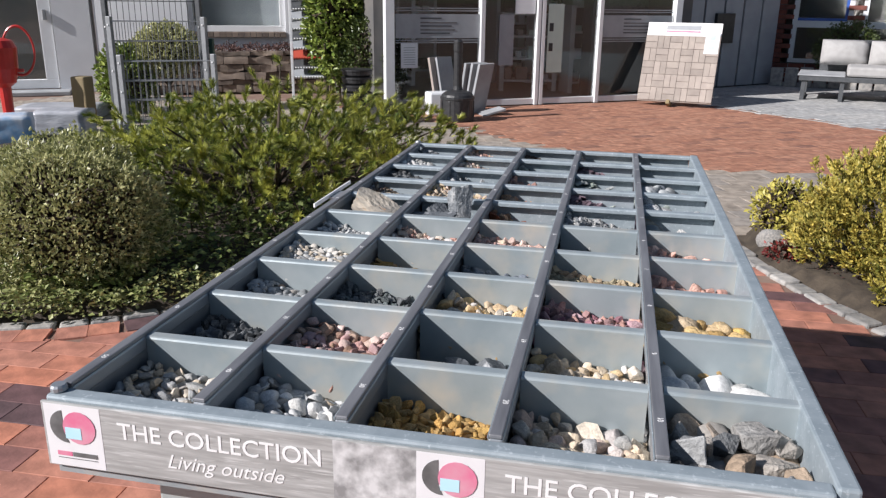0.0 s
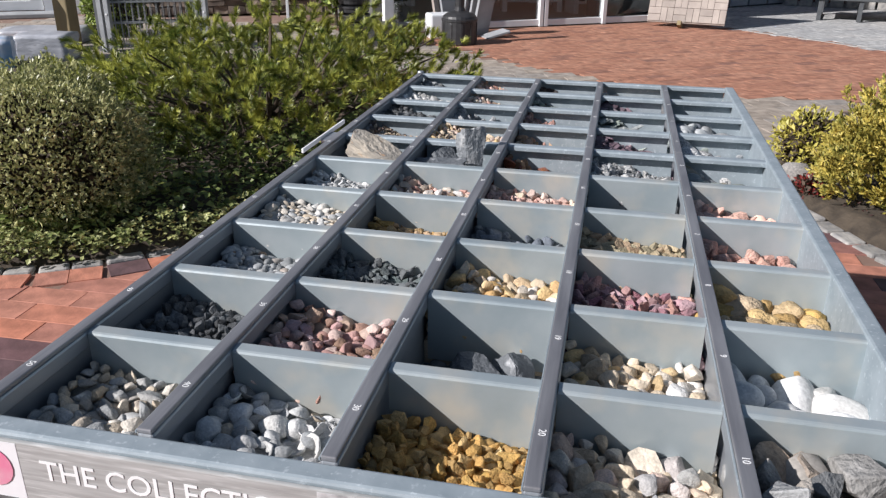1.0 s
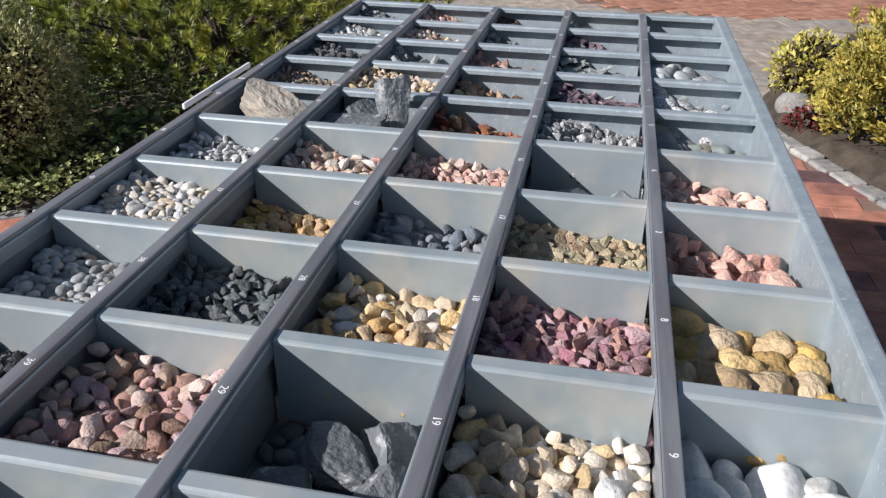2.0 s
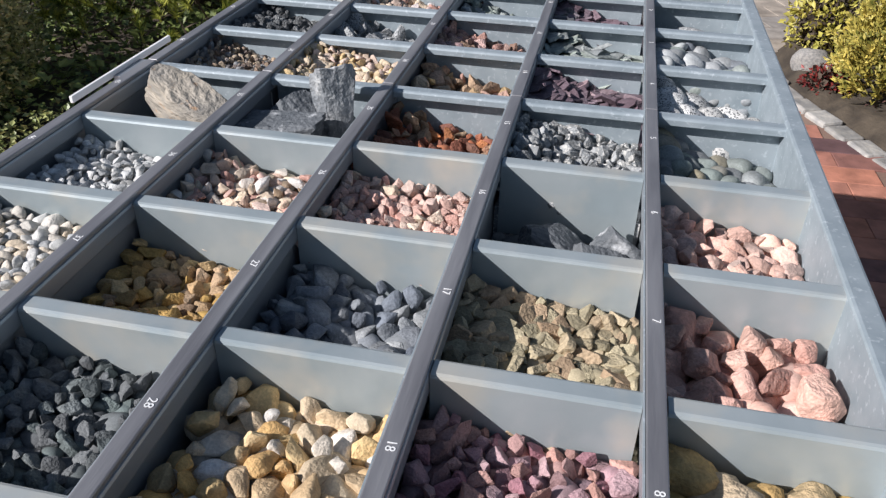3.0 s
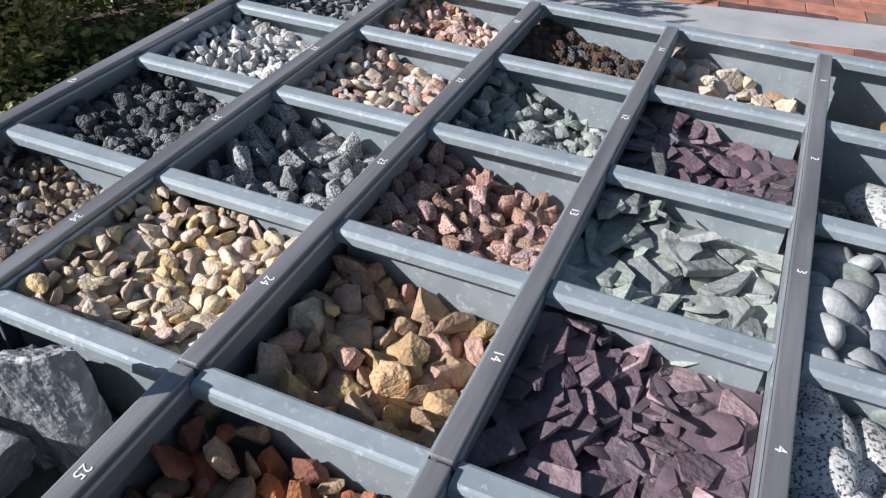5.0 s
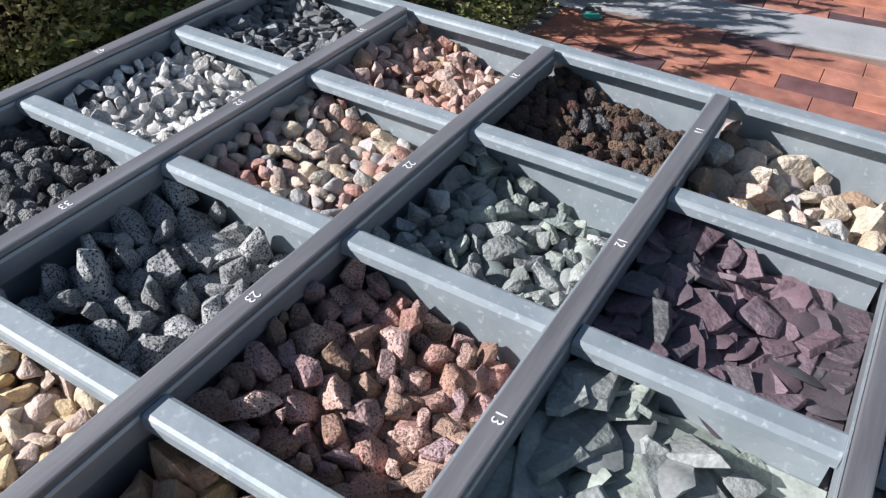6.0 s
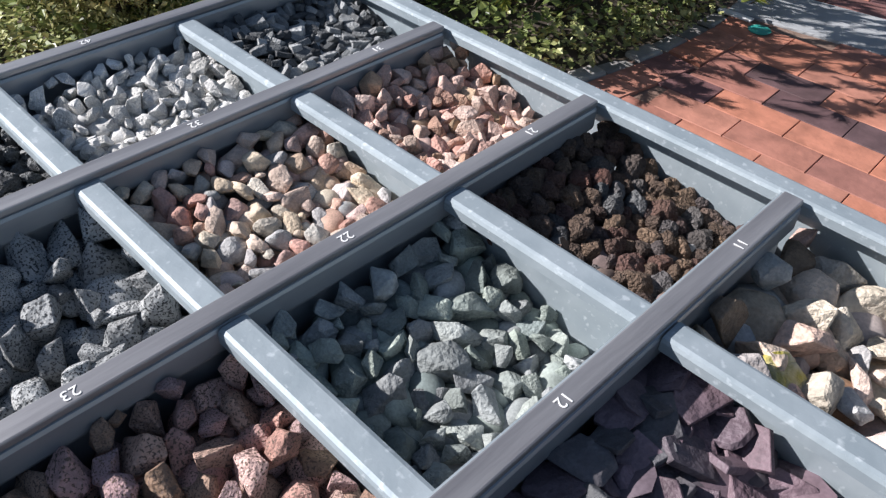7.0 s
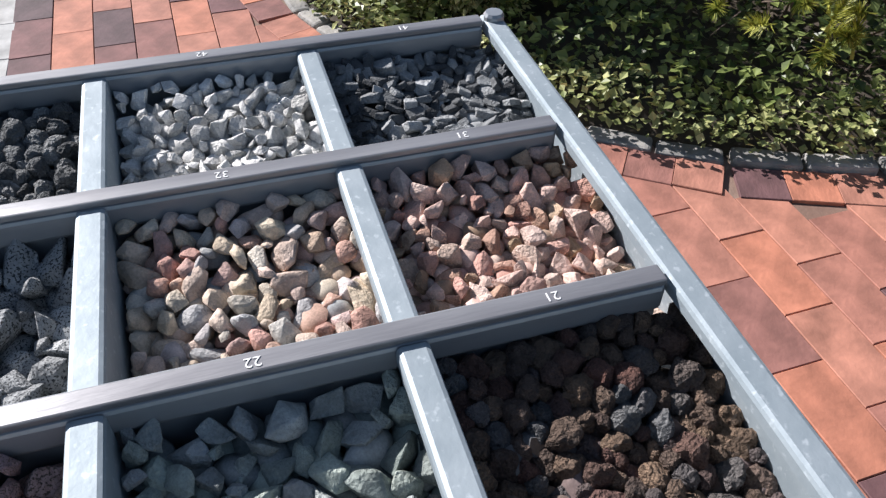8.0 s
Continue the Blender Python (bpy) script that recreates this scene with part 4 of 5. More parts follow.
def conifer(name, label, at, rad, seed, n=520):
    """A bushy dwarf conifer: upright flattened sprays made of many small scales."""
    r = np.random.default_rng(seed)
    t = thing(name, label, "shrub", at=Matrix.Translation((at[0], at[1], 0)))
    trunk = bmesh.new()
    tube(trunk, (0, 0, 0), (0, 0, at[2]), 0.03, 0.015)
    part("trunk", trunk, M_BARK, t)
    L = Leaves()
    off = Vector(r.uniform(-20, 20, 3))
    tips = []
    for i in range(n):
        d = rvec(r)
        d.z = abs(d.z) * 1.1 - 0.35
        d.normalize()
        k = (0.62 + 0.38 * r.uniform()) * (1 + 0.28 * noise.noise(d * 2.6 + off))
        p = Vector((d.x * rad[0], d.y * rad[1], at[2] + d.z * rad[2])) * 1.0
        p = Vector((p.x * k, p.y * k, at[2] + (p.z - at[2]) * k))
        if p.z < 0.03:
            p.z = 0.03 + r.uniform() * 0.05
        way = (d * 0.7 + Vector((0, 0, 0.7)) + rvec(r) * 0.35).normalized()
        fan = rvec(r)
        fan = (fan - way * fan.dot(way)).normalized()
        for _ in range(40):
            a = r.uniform()
            q = p + way * a * 0.065 + fan * r.normal() * 0.016 * (1.2 - a)
            w2 = (way + fan * r.normal() * 0.8 + rvec(r) * 0.35)
            L.leaf(q, w2, rvec(r), r.uniform(0.016, 0.028), 0.010, 0.1)
        if i < 14:
            tips.append(p)
    branches(t, (0, 0, 0.05), tips, 0.009)
    L.build("crown", M_THUJA, t)
    return t


conifer("dwarf_conifer", "bushy yellow-green dwarf conifer in the bed", (1.80, 2.98, 0.17), (0.44, 0.40, 0.38), 41, 1000)
conifer("dwarf_conifer", "yellow-green dwarf conifer with brownish tips", (1.90, 2.60, 0.12), (0.30, 0.30, 0.28), 42, 520)


def mountain_pine(at, seed):
    """A spreading dwarf pine: bent limbs that end in upright shoots ringed with needles."""
    r = np.random.default_rng(seed)
    t = thing("mountain_pine", "spreading dwarf mountain pine with dense upright shoots", "shrub", at=Matrix.Translation((at[0], at[1], 0)))
    trunk = bmesh.new()
    tube(trunk, (0, 0, 0), (0.02, 0, 0.2), 0.05, 0.035)
    part("trunk", trunk, M_BARK, t)
    L = Leaves()
    tips = []
    off = Vector((3, 8, 1))
    for i in range(1050):
        a = r.uniform(0, 2 * math.pi)
        q = math.sqrt(r.uniform()) ** 0.9
        x, y = q * math.cos(a) * 1.08, q * math.sin(a) * 0.95
        top = (0.60 + 0.05 * x + 0.04 * y) * (1 - 0.38 * q ** 3) * (1 + 0.36 * noise.noise((x * 2.6 + 3, y * 2.6, 5)) + 0.30 * noise.noise((x * 7, y * 7, 9)))
        z = top * (1 - 0.50 * r.uniform() ** 1.4)
        p = Vector((x, y, max(z, 0.08)))
        way = (Vector((x * 0.55, y * 0.55, 0.55)) + rvec(r) * 0.62).normalized()
        ln = r.uniform(0.04, 0.085)
        side = way.orthogonal().normalized()
        other = way.cross(side)
        # a shoot ringed with stiff needles that lean forward, in a tuft at the tip
        for k in range(95):
            f = r.uniform() ** 0.8
            ang = r.uniform(0, 6.283)
            out = side * math.cos(ang) + other * math.sin(ang)
            nl = r.uniform(0.032, 0.048) * (1.05 - 0.25 * f)
            L.needle(p + way * ln * f, (out * (0.85 - 0.45 * f ** 3) + way * (0.55 + 0.35 * f)).normalized(), nl, 0.0025, out.cross(way))
        L.needle(p - way * 0.02, way, ln + 0.03, 0.004, side)
        if i % 26 == 0:
            tips.append(p)
    branches(t, (0, 0, 0.15), tips, 0.014)
    # thin brown twigs inside, coloured dark so the gaps between tufts read as shade
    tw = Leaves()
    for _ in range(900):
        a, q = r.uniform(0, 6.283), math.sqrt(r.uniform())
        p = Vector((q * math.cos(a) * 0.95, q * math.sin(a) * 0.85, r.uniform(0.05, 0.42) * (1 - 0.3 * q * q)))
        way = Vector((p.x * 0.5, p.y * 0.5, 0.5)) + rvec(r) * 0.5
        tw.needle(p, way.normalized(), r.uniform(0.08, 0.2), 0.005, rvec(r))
    tw.build("inner_shade_mass", M_BARK, t)
    L.build("needles", M_PINE, t, "green and yellowish pine needles")


mountain_pine((-1.24, 3.30), 51)


def ivy(poly, n, material, label, seed, size=0.03, hmax=0.14, edge=None):
    r = np.random.default_rng(seed)
    L = Leaves()
    xs, ys = [p[0] for p in poly], [p[1] for p in poly]
    done = 0
    while done < n:
        if edge:
            i = int(r.integers(len(edge) - 1))
            f = r.uniform()
            a, b = Vector(edge[i]), Vector(edge[i + 1])
            c = a + (b - a) * f
            nrm = Vector((-(b - a).y, (b - a).x)).normalized()
            c += nrm * (abs(r.normal()) * 0.10 - 0.045)
            x, y = c.x, c.y
        else:
            x, y = r.uniform(min(xs), max(xs)), r.uniform(min(ys), max(ys))
            if not inside(poly, x, y):
                continue
        z = 0.03 + hmax * r.uniform() * (0.5 + 0.8 * noise.noise((x * 4, y * 4, 2)) + 0.3)
        s = size * r.uniform(0.5, 1.3)
        way = Vector((r.normal(), r.normal(), r.normal() * 0.5))
        L.leaf(Vector((x, y, max(z, 0.02))), way, Vector((r.normal() * 0.4, r.normal() * 0.4, 1)), s, s * 0.85, 0.15)
        done += 1
    o = L.build("ivy", material, None, label)
    tagged(o, label, "ground cover", kind="stuff")
    return o


ivy(grow([p for p in LEFT_BED if p[0] > -3.3], -0.03), 24000, M_IVY, "dark green ivy covering the shrub bed", 61, 0.029, hmax=0.22)
ivy(LEFT_BED, 3600, M_IVYL, "pale green ivy and weeds hanging over the kerb", 62, 0.022, 0.10, edge=LEFT_EDGE[1:])
ivy(grow(RIGHT_BED, -0.1), 2200, M_HEATH, "brown dry leaves and weeds in the flower bed", 63, 0.02, 0.03)

# ---------------------------------------------------------------- printed front panel of the table
M_PRINT = mat("wood_grain_print", (0.29, 0.29, 0.28), 0.5, 0, (0.42, 0.42, 0.41), 16, 0, stretch=(1, 1, 14), fine=(30, (0.52, 0.52, 0.51), 0.56, 0.72))
M_SPLASH = mat("water_print", (0.62, 0.62, 0.62), 0.5, 0, (0.24, 0.24, 0.24), 60, 0, detail=10)
M_LABEL = mat("white_label", (0.74, 0.74, 0.75), 0.5, 0, (0.69, 0.69, 0.70), 30)
M_PINK = mat("pink_print", (0.66, 0.16, 0.28), 0.5, 0, (0.64, 0.30, 0.38), 40)
M_CYAN = mat("pale_blue_print", (0.42, 0.70, 0.80), 0.5, 0, (0.50, 0.74, 0.82), 30)
M_INK = mat("grey_ink", (0.10, 0.10, 0.10), 0.5, 0, (0.16, 0.16, 0.16), 60)
fy = -0.0135
fascia = part("front_panel", box(-0.013, 0.776, fy, -0.0095, 0.667, 0.7405, bevel=0.0012), M_PRINT, table, "printed panel with grey wood grain")


def flat_shape(pts, y):
    bm = bmesh.new()
    a = [bm.verts.new((x, y, z)) for x, z in pts]
    b = [bm.verts.new((x, y + 0.0003, z)) for x, z in pts]
    bm.faces.new(a)
    bm.faces.new(b[::-1])
    for i in range(len(pts)):
        bm.faces.new((a[i], b[i], b[(i + 1) % len(pts)], a[(i + 1) % len(pts)]))
    bmesh.ops.recalc_face_normals(bm, faces=bm.faces)
    return bm


def rect(x0, x1, z0, z1, y):
    return flat_shape([(x0, z0), (x1, z0), (x1, z1), (x0, z1)], y)


def arc(cx, cz, r, a0, a1, n=18):
    return [(cx + r * math.cos(radians(a0 + (a1 - a0) * i / n)), cz + r * math.sin(radians(a0 + (a1 - a0) * i / n))) for i in range(n + 1)]


def emblem(x, parent):
    y = fy - 0.0003
    part("white_field", rect(x, x + 0.064, 0.6685, 0.739, y), M_LABEL, parent)
    cx, cz, r = x + 0.039, 0.7145, 0.0185
    part("dark_crescent", flat_shape(arc(cx - 0.015, cz, r, 100, 275) + [(cx - 0.018, cz - 0.008)], y - 0.0004), M_INK, parent)
    part("pink_disc", flat_shape(arc(cx, cz, r, 0, 360)[:-1], y - 0.0008), M_PINK, parent)
    part("blue_corner", rect(cx - 0.016, cx + 0.002, cz - 0.013, cz, y - 0.0012), M_CYAN, parent)
    part("word_bar", rect(x + 0.028, x + 0.056, 0.6805, 0.6855, y - 0.0004), M_INK, parent)
    part("word_bar", rect(x + 0.010, x + 0.027, 0.6805, 0.6855, y - 0.0004), M_PINK, parent)
    part("rule", rect(x + 0.010, x + 0.056, 0.6775, 0.6782, y - 0.0004), M_INK, parent)


for x in (-0.010, 0.381):
    emblem(x, fascia)
    letter("THE COLLECTION", 0.0262, M_WHITE, fascia, pose(x + 0.191, fy - 0.0004, 0.7165, 90), label="white printed words", thin=0.0002)
    letter("Living outside", 0.0225, M_WHITE, fascia, pose(x + 0.196, fy - 0.0004, 0.690, 90), label="white slanted words", shear=0.35, thin=0)
part("splash_picture", rect(0.300, 0.381, 0.6685, 0.739, fy - 0.0003), M_SPLASH, fascia, "grey and white splashing water picture")
info = thing("info_strip", "white information strip along the side of the table", "sign")
part("strip", box(-0.034, -0.030, 0.80, 1.02, 0.738, 0.746, bevel=0.0008), M_WHITE, info)
part("bracket", box(-0.029, -0.0112, 0.88, 0.94, 0.736, 0.741), M_RAIL, info)

# ---------------------------------------------------------------- things seen behind the table
M_PLAST = mat("white_wall_paint", (0.74, 0.75, 0.77), 0.85, 0, (0.68, 0.69, 0.71), 3, 0.15, 60)
M_FRAME = mat("white_frame", (0.78, 0.79, 0.80), 0.4, 0, (0.74, 0.75, 0.76), 8)
M_BLUE = mat("blue_frame", (0.03, 0.10, 0.42), 0.4, 0, (0.04, 0.12, 0.45), 8)
# dark base colour standing in for the dimness of unlit rooms
M_ROOM = mat("room_gloom", (0.10, 0.10, 0.10), 0.8, 0, (0.14, 0.13, 0.12), 3)
M_FLOORT = mat("room_tile", (0.22, 0.21, 0.20), 0.4, 0, (0.28, 0.27, 0.25), 4)
M_CLAD = mat("grey_cladding", (0.30, 0.32, 0.35), 0.7, 0.1, (0.35, 0.37, 0.40), 5, 0.1, 30)
M_BLACK = mat("black_plastic", (0.022, 0.022, 0.024), 0.45, 0, (0.035, 0.035, 0.037), 25, 0.15, 90)
M_CHAR = mat("charcoal", (0.06, 0.065, 0.07), 0.55, 0, (0.085, 0.09, 0.095), 20, 0.2, 80)
M_RED = mat("red_paint", (0.52, 0.03, 0.025), 0.35, 0, (0.44, 0.025, 0.022), 10)
M_WOOD = mat("weathered_wood", (0.30, 0.23, 0.12), 0.85, 0, (0.20, 0.16, 0.09), 6, 0.6, 40, stretch=(1, 1, 0.15))
M_STEEL = mat("zinc_post", (0.26, 0.27, 0.28), 0.5, 0.3, (0.31, 0.32, 0.33), 20)
M_GREENP = mat("green_post", (0.015, 0.05, 0.04), 0.45, 0, (0.02, 0.06, 0.05), 20)
M_CUSH = mat("grey_cushion", (0.42, 0.41, 0.40), 0.95, 0, (0.36, 0.35, 0.34), 12, 0.4, 250)
M_SAND = mat("sandstone_tile", (0.37, 0.32, 0.28), 0.8, 0, (0.31, 0.265, 0.235), 10, 0.3, 120, spread=0.14)
M_PAPER = mat("paper", (0.80, 0.82, 0.84), 0.8, 0, (0.76, 0.78, 0.80), 10)
M_MINT = mat("poster_mint", (0.62, 0.74, 0.66), 0.7, 0, (0.58, 0.70, 0.62), 10)
M_FROST = mat("frosted_film", (0.30, 0.32, 0.34), 0.6, 0, (0.36, 0.38, 0.40), 6)
M_STONEW = mat("rubble_stone", (0.24, 0.19, 0.15), 0.9, 0, (0.15, 0.12, 0.10), 7, 0.9, 40, spread=0.3)
M_HBRICK = brick_mat("house_brick", [(0, (0.28, 0.09, 0.06)), (0.6, (0.22, 0.07, 0.05)), (1, (0.15, 0.055, 0.045))], True)
M_WRAP = mat("shrink_wrap", (0.34, 0.35, 0.38), 0.35, 0, (0.46, 0.47, 0.50), 9, 0.7, 30, stretch=(1, 1, 5))
M_BAG = mat("printed_sack", (0.66, 0.70, 0.76), 0.4, 0, (0.22, 0.42, 0.66), 6, 0.5, 20)
M_TERRAC = mat("roof_red", (0.50, 0.08, 0.05), 0.6, 0, (0.42, 0.07, 0.04), 12)


# a plain dark block out of view, added to darken the glass reflections
backdrop = new("unseen_backdrop", mesh_from(box(-30, 30, -26, -24, 0, 5.0), "unseen_backdrop", M_CHAR))
tagged(backdrop, "long dark plain backdrop out of view, added for the glass to reflect", "building", kind="structure")


def glass_mat():
    m = bpy.data.materials.new("window_glass")
    m.use_nodes = True
    b = m.node_tree.nodes["Principled BSDF"]
    b.inputs["Base Color"].default_value = (0.86, 0.9, 0.9, 1)
    b.inputs["Roughness"].default_value, b.inputs["IOR"].default_value = 0.0, 1.5
    b.inputs["Transmission Weight"].default_value = 1.0
    return m


M_GLASS = glass_mat()


def wall_frame(a, b):
    """A pose whose x runs along the wall from a to b, y to its back, z up."""
    v = Vector(b) - Vector(a)
    return pose(a[0], a[1], 0, 0, 0, math.degrees(math.atan2(v.y, v.x)))


def pane(parent, x0, x1, z0, z1, y=0.0):
    o = part("pane", box(x0, x1, y, y + 0.006, z0, z1), M_GLASS, parent)
    o.visible_shadow = False
    return o


# the glazed entrance
FA, FB = (-1.84, 7.65), (1.25, 9.71)
ent = thing("entrance_facade", "glazed shop entrance with white frames and sliding doors", "entrance", at=wall_frame(FA, FB), kind="structure")
FL = (Vector(FB) - Vector(FA)).length
for x, w, z1 in ((0.0, 0.10, 2.6), (1.07, 0.05, 2.6), (1.76, 0.045, 2.3), (1.82, 0.045, 2.3), (2.57, 0.05, 2.3), (FL - 0.06, 0.09, 2.6)):
    part("mullion", box(x - w / 2, x + w / 2, -0.04, 0.05, 0, z1, bevel=0.004), M_FRAME, ent)
part("threshold", box(0.05, 1.04, -0.03, 0.05, 0.0, 0.10, bevel=0.004), M_FRAME, ent)
for x0, x1 in ((1.10, 1.735), (1.845, 2.545), (2.60, FL - 0.11)):
    part("bottom_rail", box(x0, x1, -0.02, 0.03, 0.008, 0.075, bevel=0.004), M_FRAME, ent)
    part("top_rail", box(x0, x1, -0.02, 0.03, 2.2, 2.3, bevel=0.004), M_FRAME, ent)
part("lintel", box(-0.05, FL, -0.06, 0.08, 2.305, 2.9), M_PLAST, ent)
pane(ent, 0.051, 1.044, 0.101, 2.3, 0.01)
for x0, x1 in ((1.096, 1.736), (1.844, 2.544), (2.596, FL - 0.106)):
    pane(ent, x0, x1, 0.076, 2.199, 0.004)
for x0, x1 in ((0.07, 1.04), (2.62, FL - 0.13)):
    part("frosted_band", box(x0, x1, -0.004, 0.001, 0.75, 1.0), M_FROST, ent, "grey frosted band with opening hours")
    for z in (0.70, 0.725, 1.03, 1.055):
        part("film_line", box(x0, x1, -0.004, 0.001, z, z + 0.010), M_FROST, ent)
    for i, (zz, w) in enumerate(((0.95, 0.24), (0.905, 0.42), (0.87, 0.36), (0.83, 0.40), (0.795, 0.34))):
        part("text_bar", box(x0 + 0.28, x0 + 0.28 + w, -0.0065, -0.0045, zz, zz + 0.014), M_INK if i % 2 else M_CHAR, ent)
part("notice", box(0.13, 0.32, -0.006, -0.001, 0.44, 0.70), M_PAPER, ent)
for i in range(8):
    part("text_bar", box(0.16, 0.29, -0.0085, -0.0065, 0.475 + i * 0.025, 0.481 + i * 0.025), M_FROST, ent)
part("poster", box(1.89, 2.09, -0.006, -0.001, 0.36, 1.12), M_MINT, ent, "pale green poster")
for z in (0.60, 0.82):
    part("poster_picture", box(1.91, 1.96, -0.0085, -0.0065, z, z + 0.09), M_BLACK, ent)
part("poster", box(1.28, 1.46, -0.006, -0.001, 0.45, 1.0), M_FROST, ent)
part("notice", box(1.47, 1.72, -0.006, -0.001, 1.01, 1.35), M_PAPER, ent)
# the room behind it
room = thing("shop_room", "dim showroom behind the glass entrance", "room", at=wall_frame(FA, FB), kind="structure")
part("room_floor", box(0, 4.4, 0.06, 5.0, -0.02, 0.004), M_FLOORT, room)
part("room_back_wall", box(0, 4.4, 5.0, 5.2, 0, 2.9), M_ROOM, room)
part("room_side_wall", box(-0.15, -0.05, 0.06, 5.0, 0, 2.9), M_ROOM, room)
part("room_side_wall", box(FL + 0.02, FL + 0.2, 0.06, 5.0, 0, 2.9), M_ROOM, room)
part("room_ceiling", box(-0.15, 4.4, 0.0, 5.2, 2.9, 3.0), M_PLAST, room)


def shelf_unit(at, w, h, seed):
    r = np.random.default_rng(seed)
    t = thing("display_shelf", "dark showroom display shelf with small samples", "shelf", "showroom shelves", at=at)
    for x in (0, w):
        part("upright", box(x - 0.03, x + 0.03, 0, 0.35, 0, h), M_FRAME, t)
    for i in range(4):
        z = 0.12 + i * (h - 0.15) / 3
        part("shelf", box(0.016, w - 0.016, 0, 0.35, z, z + 0.025), M_PAPER, t)
        for j in range(4):
            x = 0.05 + j * (w - 0.1) / 4
            part("sample", box(x, x + r.uniform(0.05, 0.15), 0.05, 0.2, z + 0.026, z + 0.03 + r.uniform(0.04, 0.18)), [M_PAPER, M_SAND, M_CHAR, M_MINT][int(r.integers(4))], t)


EM = wall_frame(FA, FB)
for i, (x, y) in enumerate(((2.0, 1.4), (2.75, 0.9), (2.4, 2.4), (0.4, 2.2), (1.1, 3.0), (3.0, 2.0))):
    shelf_unit(EM @ pose(x, y, 0.004, 0, 0, 10 * i - 20), 0.7, 1.0 + 0.1 * i, 70 + i)

# grey panel wall and brick house
CA, CB = (1.35, 10.75), (2.80, 12.20)
clad = thing("panel_wall", "grey vertical panel wall with dark joints", "wall", at=wall_frame(CA, CB), kind="structure")
CLn = (Vector(CB) - Vector(CA)).length
part("backing", box(-1.6, CLn, 0.03, 0.2, 0, 3.0), M_CHAR, clad)
n_p = 5
for i in range(n_p):
    part("panel", box(i * CLn / n_p + 0.02, (i + 1) * CLn / n_p - 0.02, -0.01, 0.029, 0.02, 3.0, bevel=0.004), M_CLAD, clad)
scr = thing("wall_box", "flat black display case on the panel wall", "case", at=wall_frame(CA, CB))
part("case", box(0.62, 1.0, -0.06, -0.012, 0.62, 1.02, bevel=0.006), M_BLACK, scr)
HA, HB = (2.82, 12.75), (7.5, 11.2)
house = thing("brick_house", "red brick house wall with white framed windows", "house", at=wall_frame(HA, HB), kind="structure")
HL = (Vector(HB) - Vector(HA)).length
WINS = [(0.28, 1.10), (1.22, 2.25), (2.40, 3.4), (3.6, 4.6)]
part("wall_core", box(-0.3, HL, 0.26, 0.4, 0, 3.0), M_ROOM, house)
bv, bf = [], []
row, z = 0, 0.0
while z < 3.0:
    x = -0.3 - (0.12 if row % 2 else 0)
    while x < HL:
        if z > 2.2 or z < 0.28 or not any(a - 0.02 < x + 0.12 < b + 0.02 for a, b in WINS):
            k = len(bv)
            bv += [(x + dx * 0.23 + 0.005, y, z + dz * 0.062 + 0.005) for y in (0.0, 0.1) for dx, dz in ((0, 0), (1, 0), (1, 1), (0, 1))]
            bf += [tuple(k + i for i in f) for f in ((0, 1, 2, 3), (0, 4, 5, 1), (3, 2, 6, 7), (0, 3, 7, 4), (1, 5, 6, 2))]
        x += 0.24
    z += 0.072
    row += 1
me = bpy.data.meshes.new("brickwork")
me.from_pydata(bv, [], bf)
me.materials.append(M_HBRICK)
o = new("brickwork", me)
o.parent = house
tagged(o, "red brickwork", kind="stuff")
part("mortar", box(-0.3, HL, 0.012, 0.1, 0, 0.28), M_SLAB, house)
for i, (a, b) in enumerate(WINS):
    wn = part("window_frame", box(a, a + 0.07, 0.02, 0.09, 0.3, 2.2), M_FRAME, house)
    for bx in ((b - 0.07, b, 0.3, 2.2), (a + 0.071, b - 0.071, 0.3, 0.36), (a + 0.071, b - 0.071, 0.82, 0.92)):
        part("frame_bar", box(bx[0], bx[1], 0.021, 0.088, bx[2], bx[3], bevel=0.003), M_FRAME, wn)
    if i == 0:
        part("frame_bar", box(a + 0.071, b - 0.071, 0.018, 0.07, 0.921, 0.96), M_BLUE, wn)
        part("frame_bar", box(b - 0.11, b - 0.071, 0.018, 0.07, 0.961, 1.6), M_BLUE, wn)
    pane(wn, a + 0.071, b - 0.071, 0.36, 2.19, 0.06)
low = thing("low_wall", "low grey concrete palisade edging before the house", "wall", kind="structure")
for i in range(11):
    c = Vector((2.85, 12.0)) + Vector((0.19, -0.05)) * i
    part("palisade", box(-0.085, 0.085, -0.06, 0.06, 0, 0.26 + 0.01 * (i % 3), bevel=0.012, m=pose(c.x, c.y, 0, 0, 0, -15)), M_GRAN, low)

# white wall with the window, and the terrace door
WA, WB = (-5.75, 8.25), (-3.0, 9.60)
ww = thing("wall_window", "white rendered wall with a wide window", "wall", at=wall_frame(WA, WB), kind="structure")
WL = (Vector(WB) - Vector(WA)).length
x0, x1 = 1.10, 2.30
part("wall_below", box(0, WL, 0, 0.25, 0, 0.66), M_PLAST, ww)
part("wall_above", box(0, WL, 0, 0.25, 2.0, 3.0), M_PLAST, ww)
part("wall_pier", box(0, x0, 0, 0.25, 0.66, 2.0), M_PLAST, ww)
part("wall_pier", box(x1, WL, 0, 0.25, 0.66, 2.0), M_PLAST, ww)
for i in range(16):
    w = (x1 - x0) / 16
    part("sill_brick", box(x0 + i * w + 0.003, x0 + (i + 1) * w - 0.003, -0.05, 0.08, 0.662, 0.725, bevel=0.004), M_STONEW, ww)
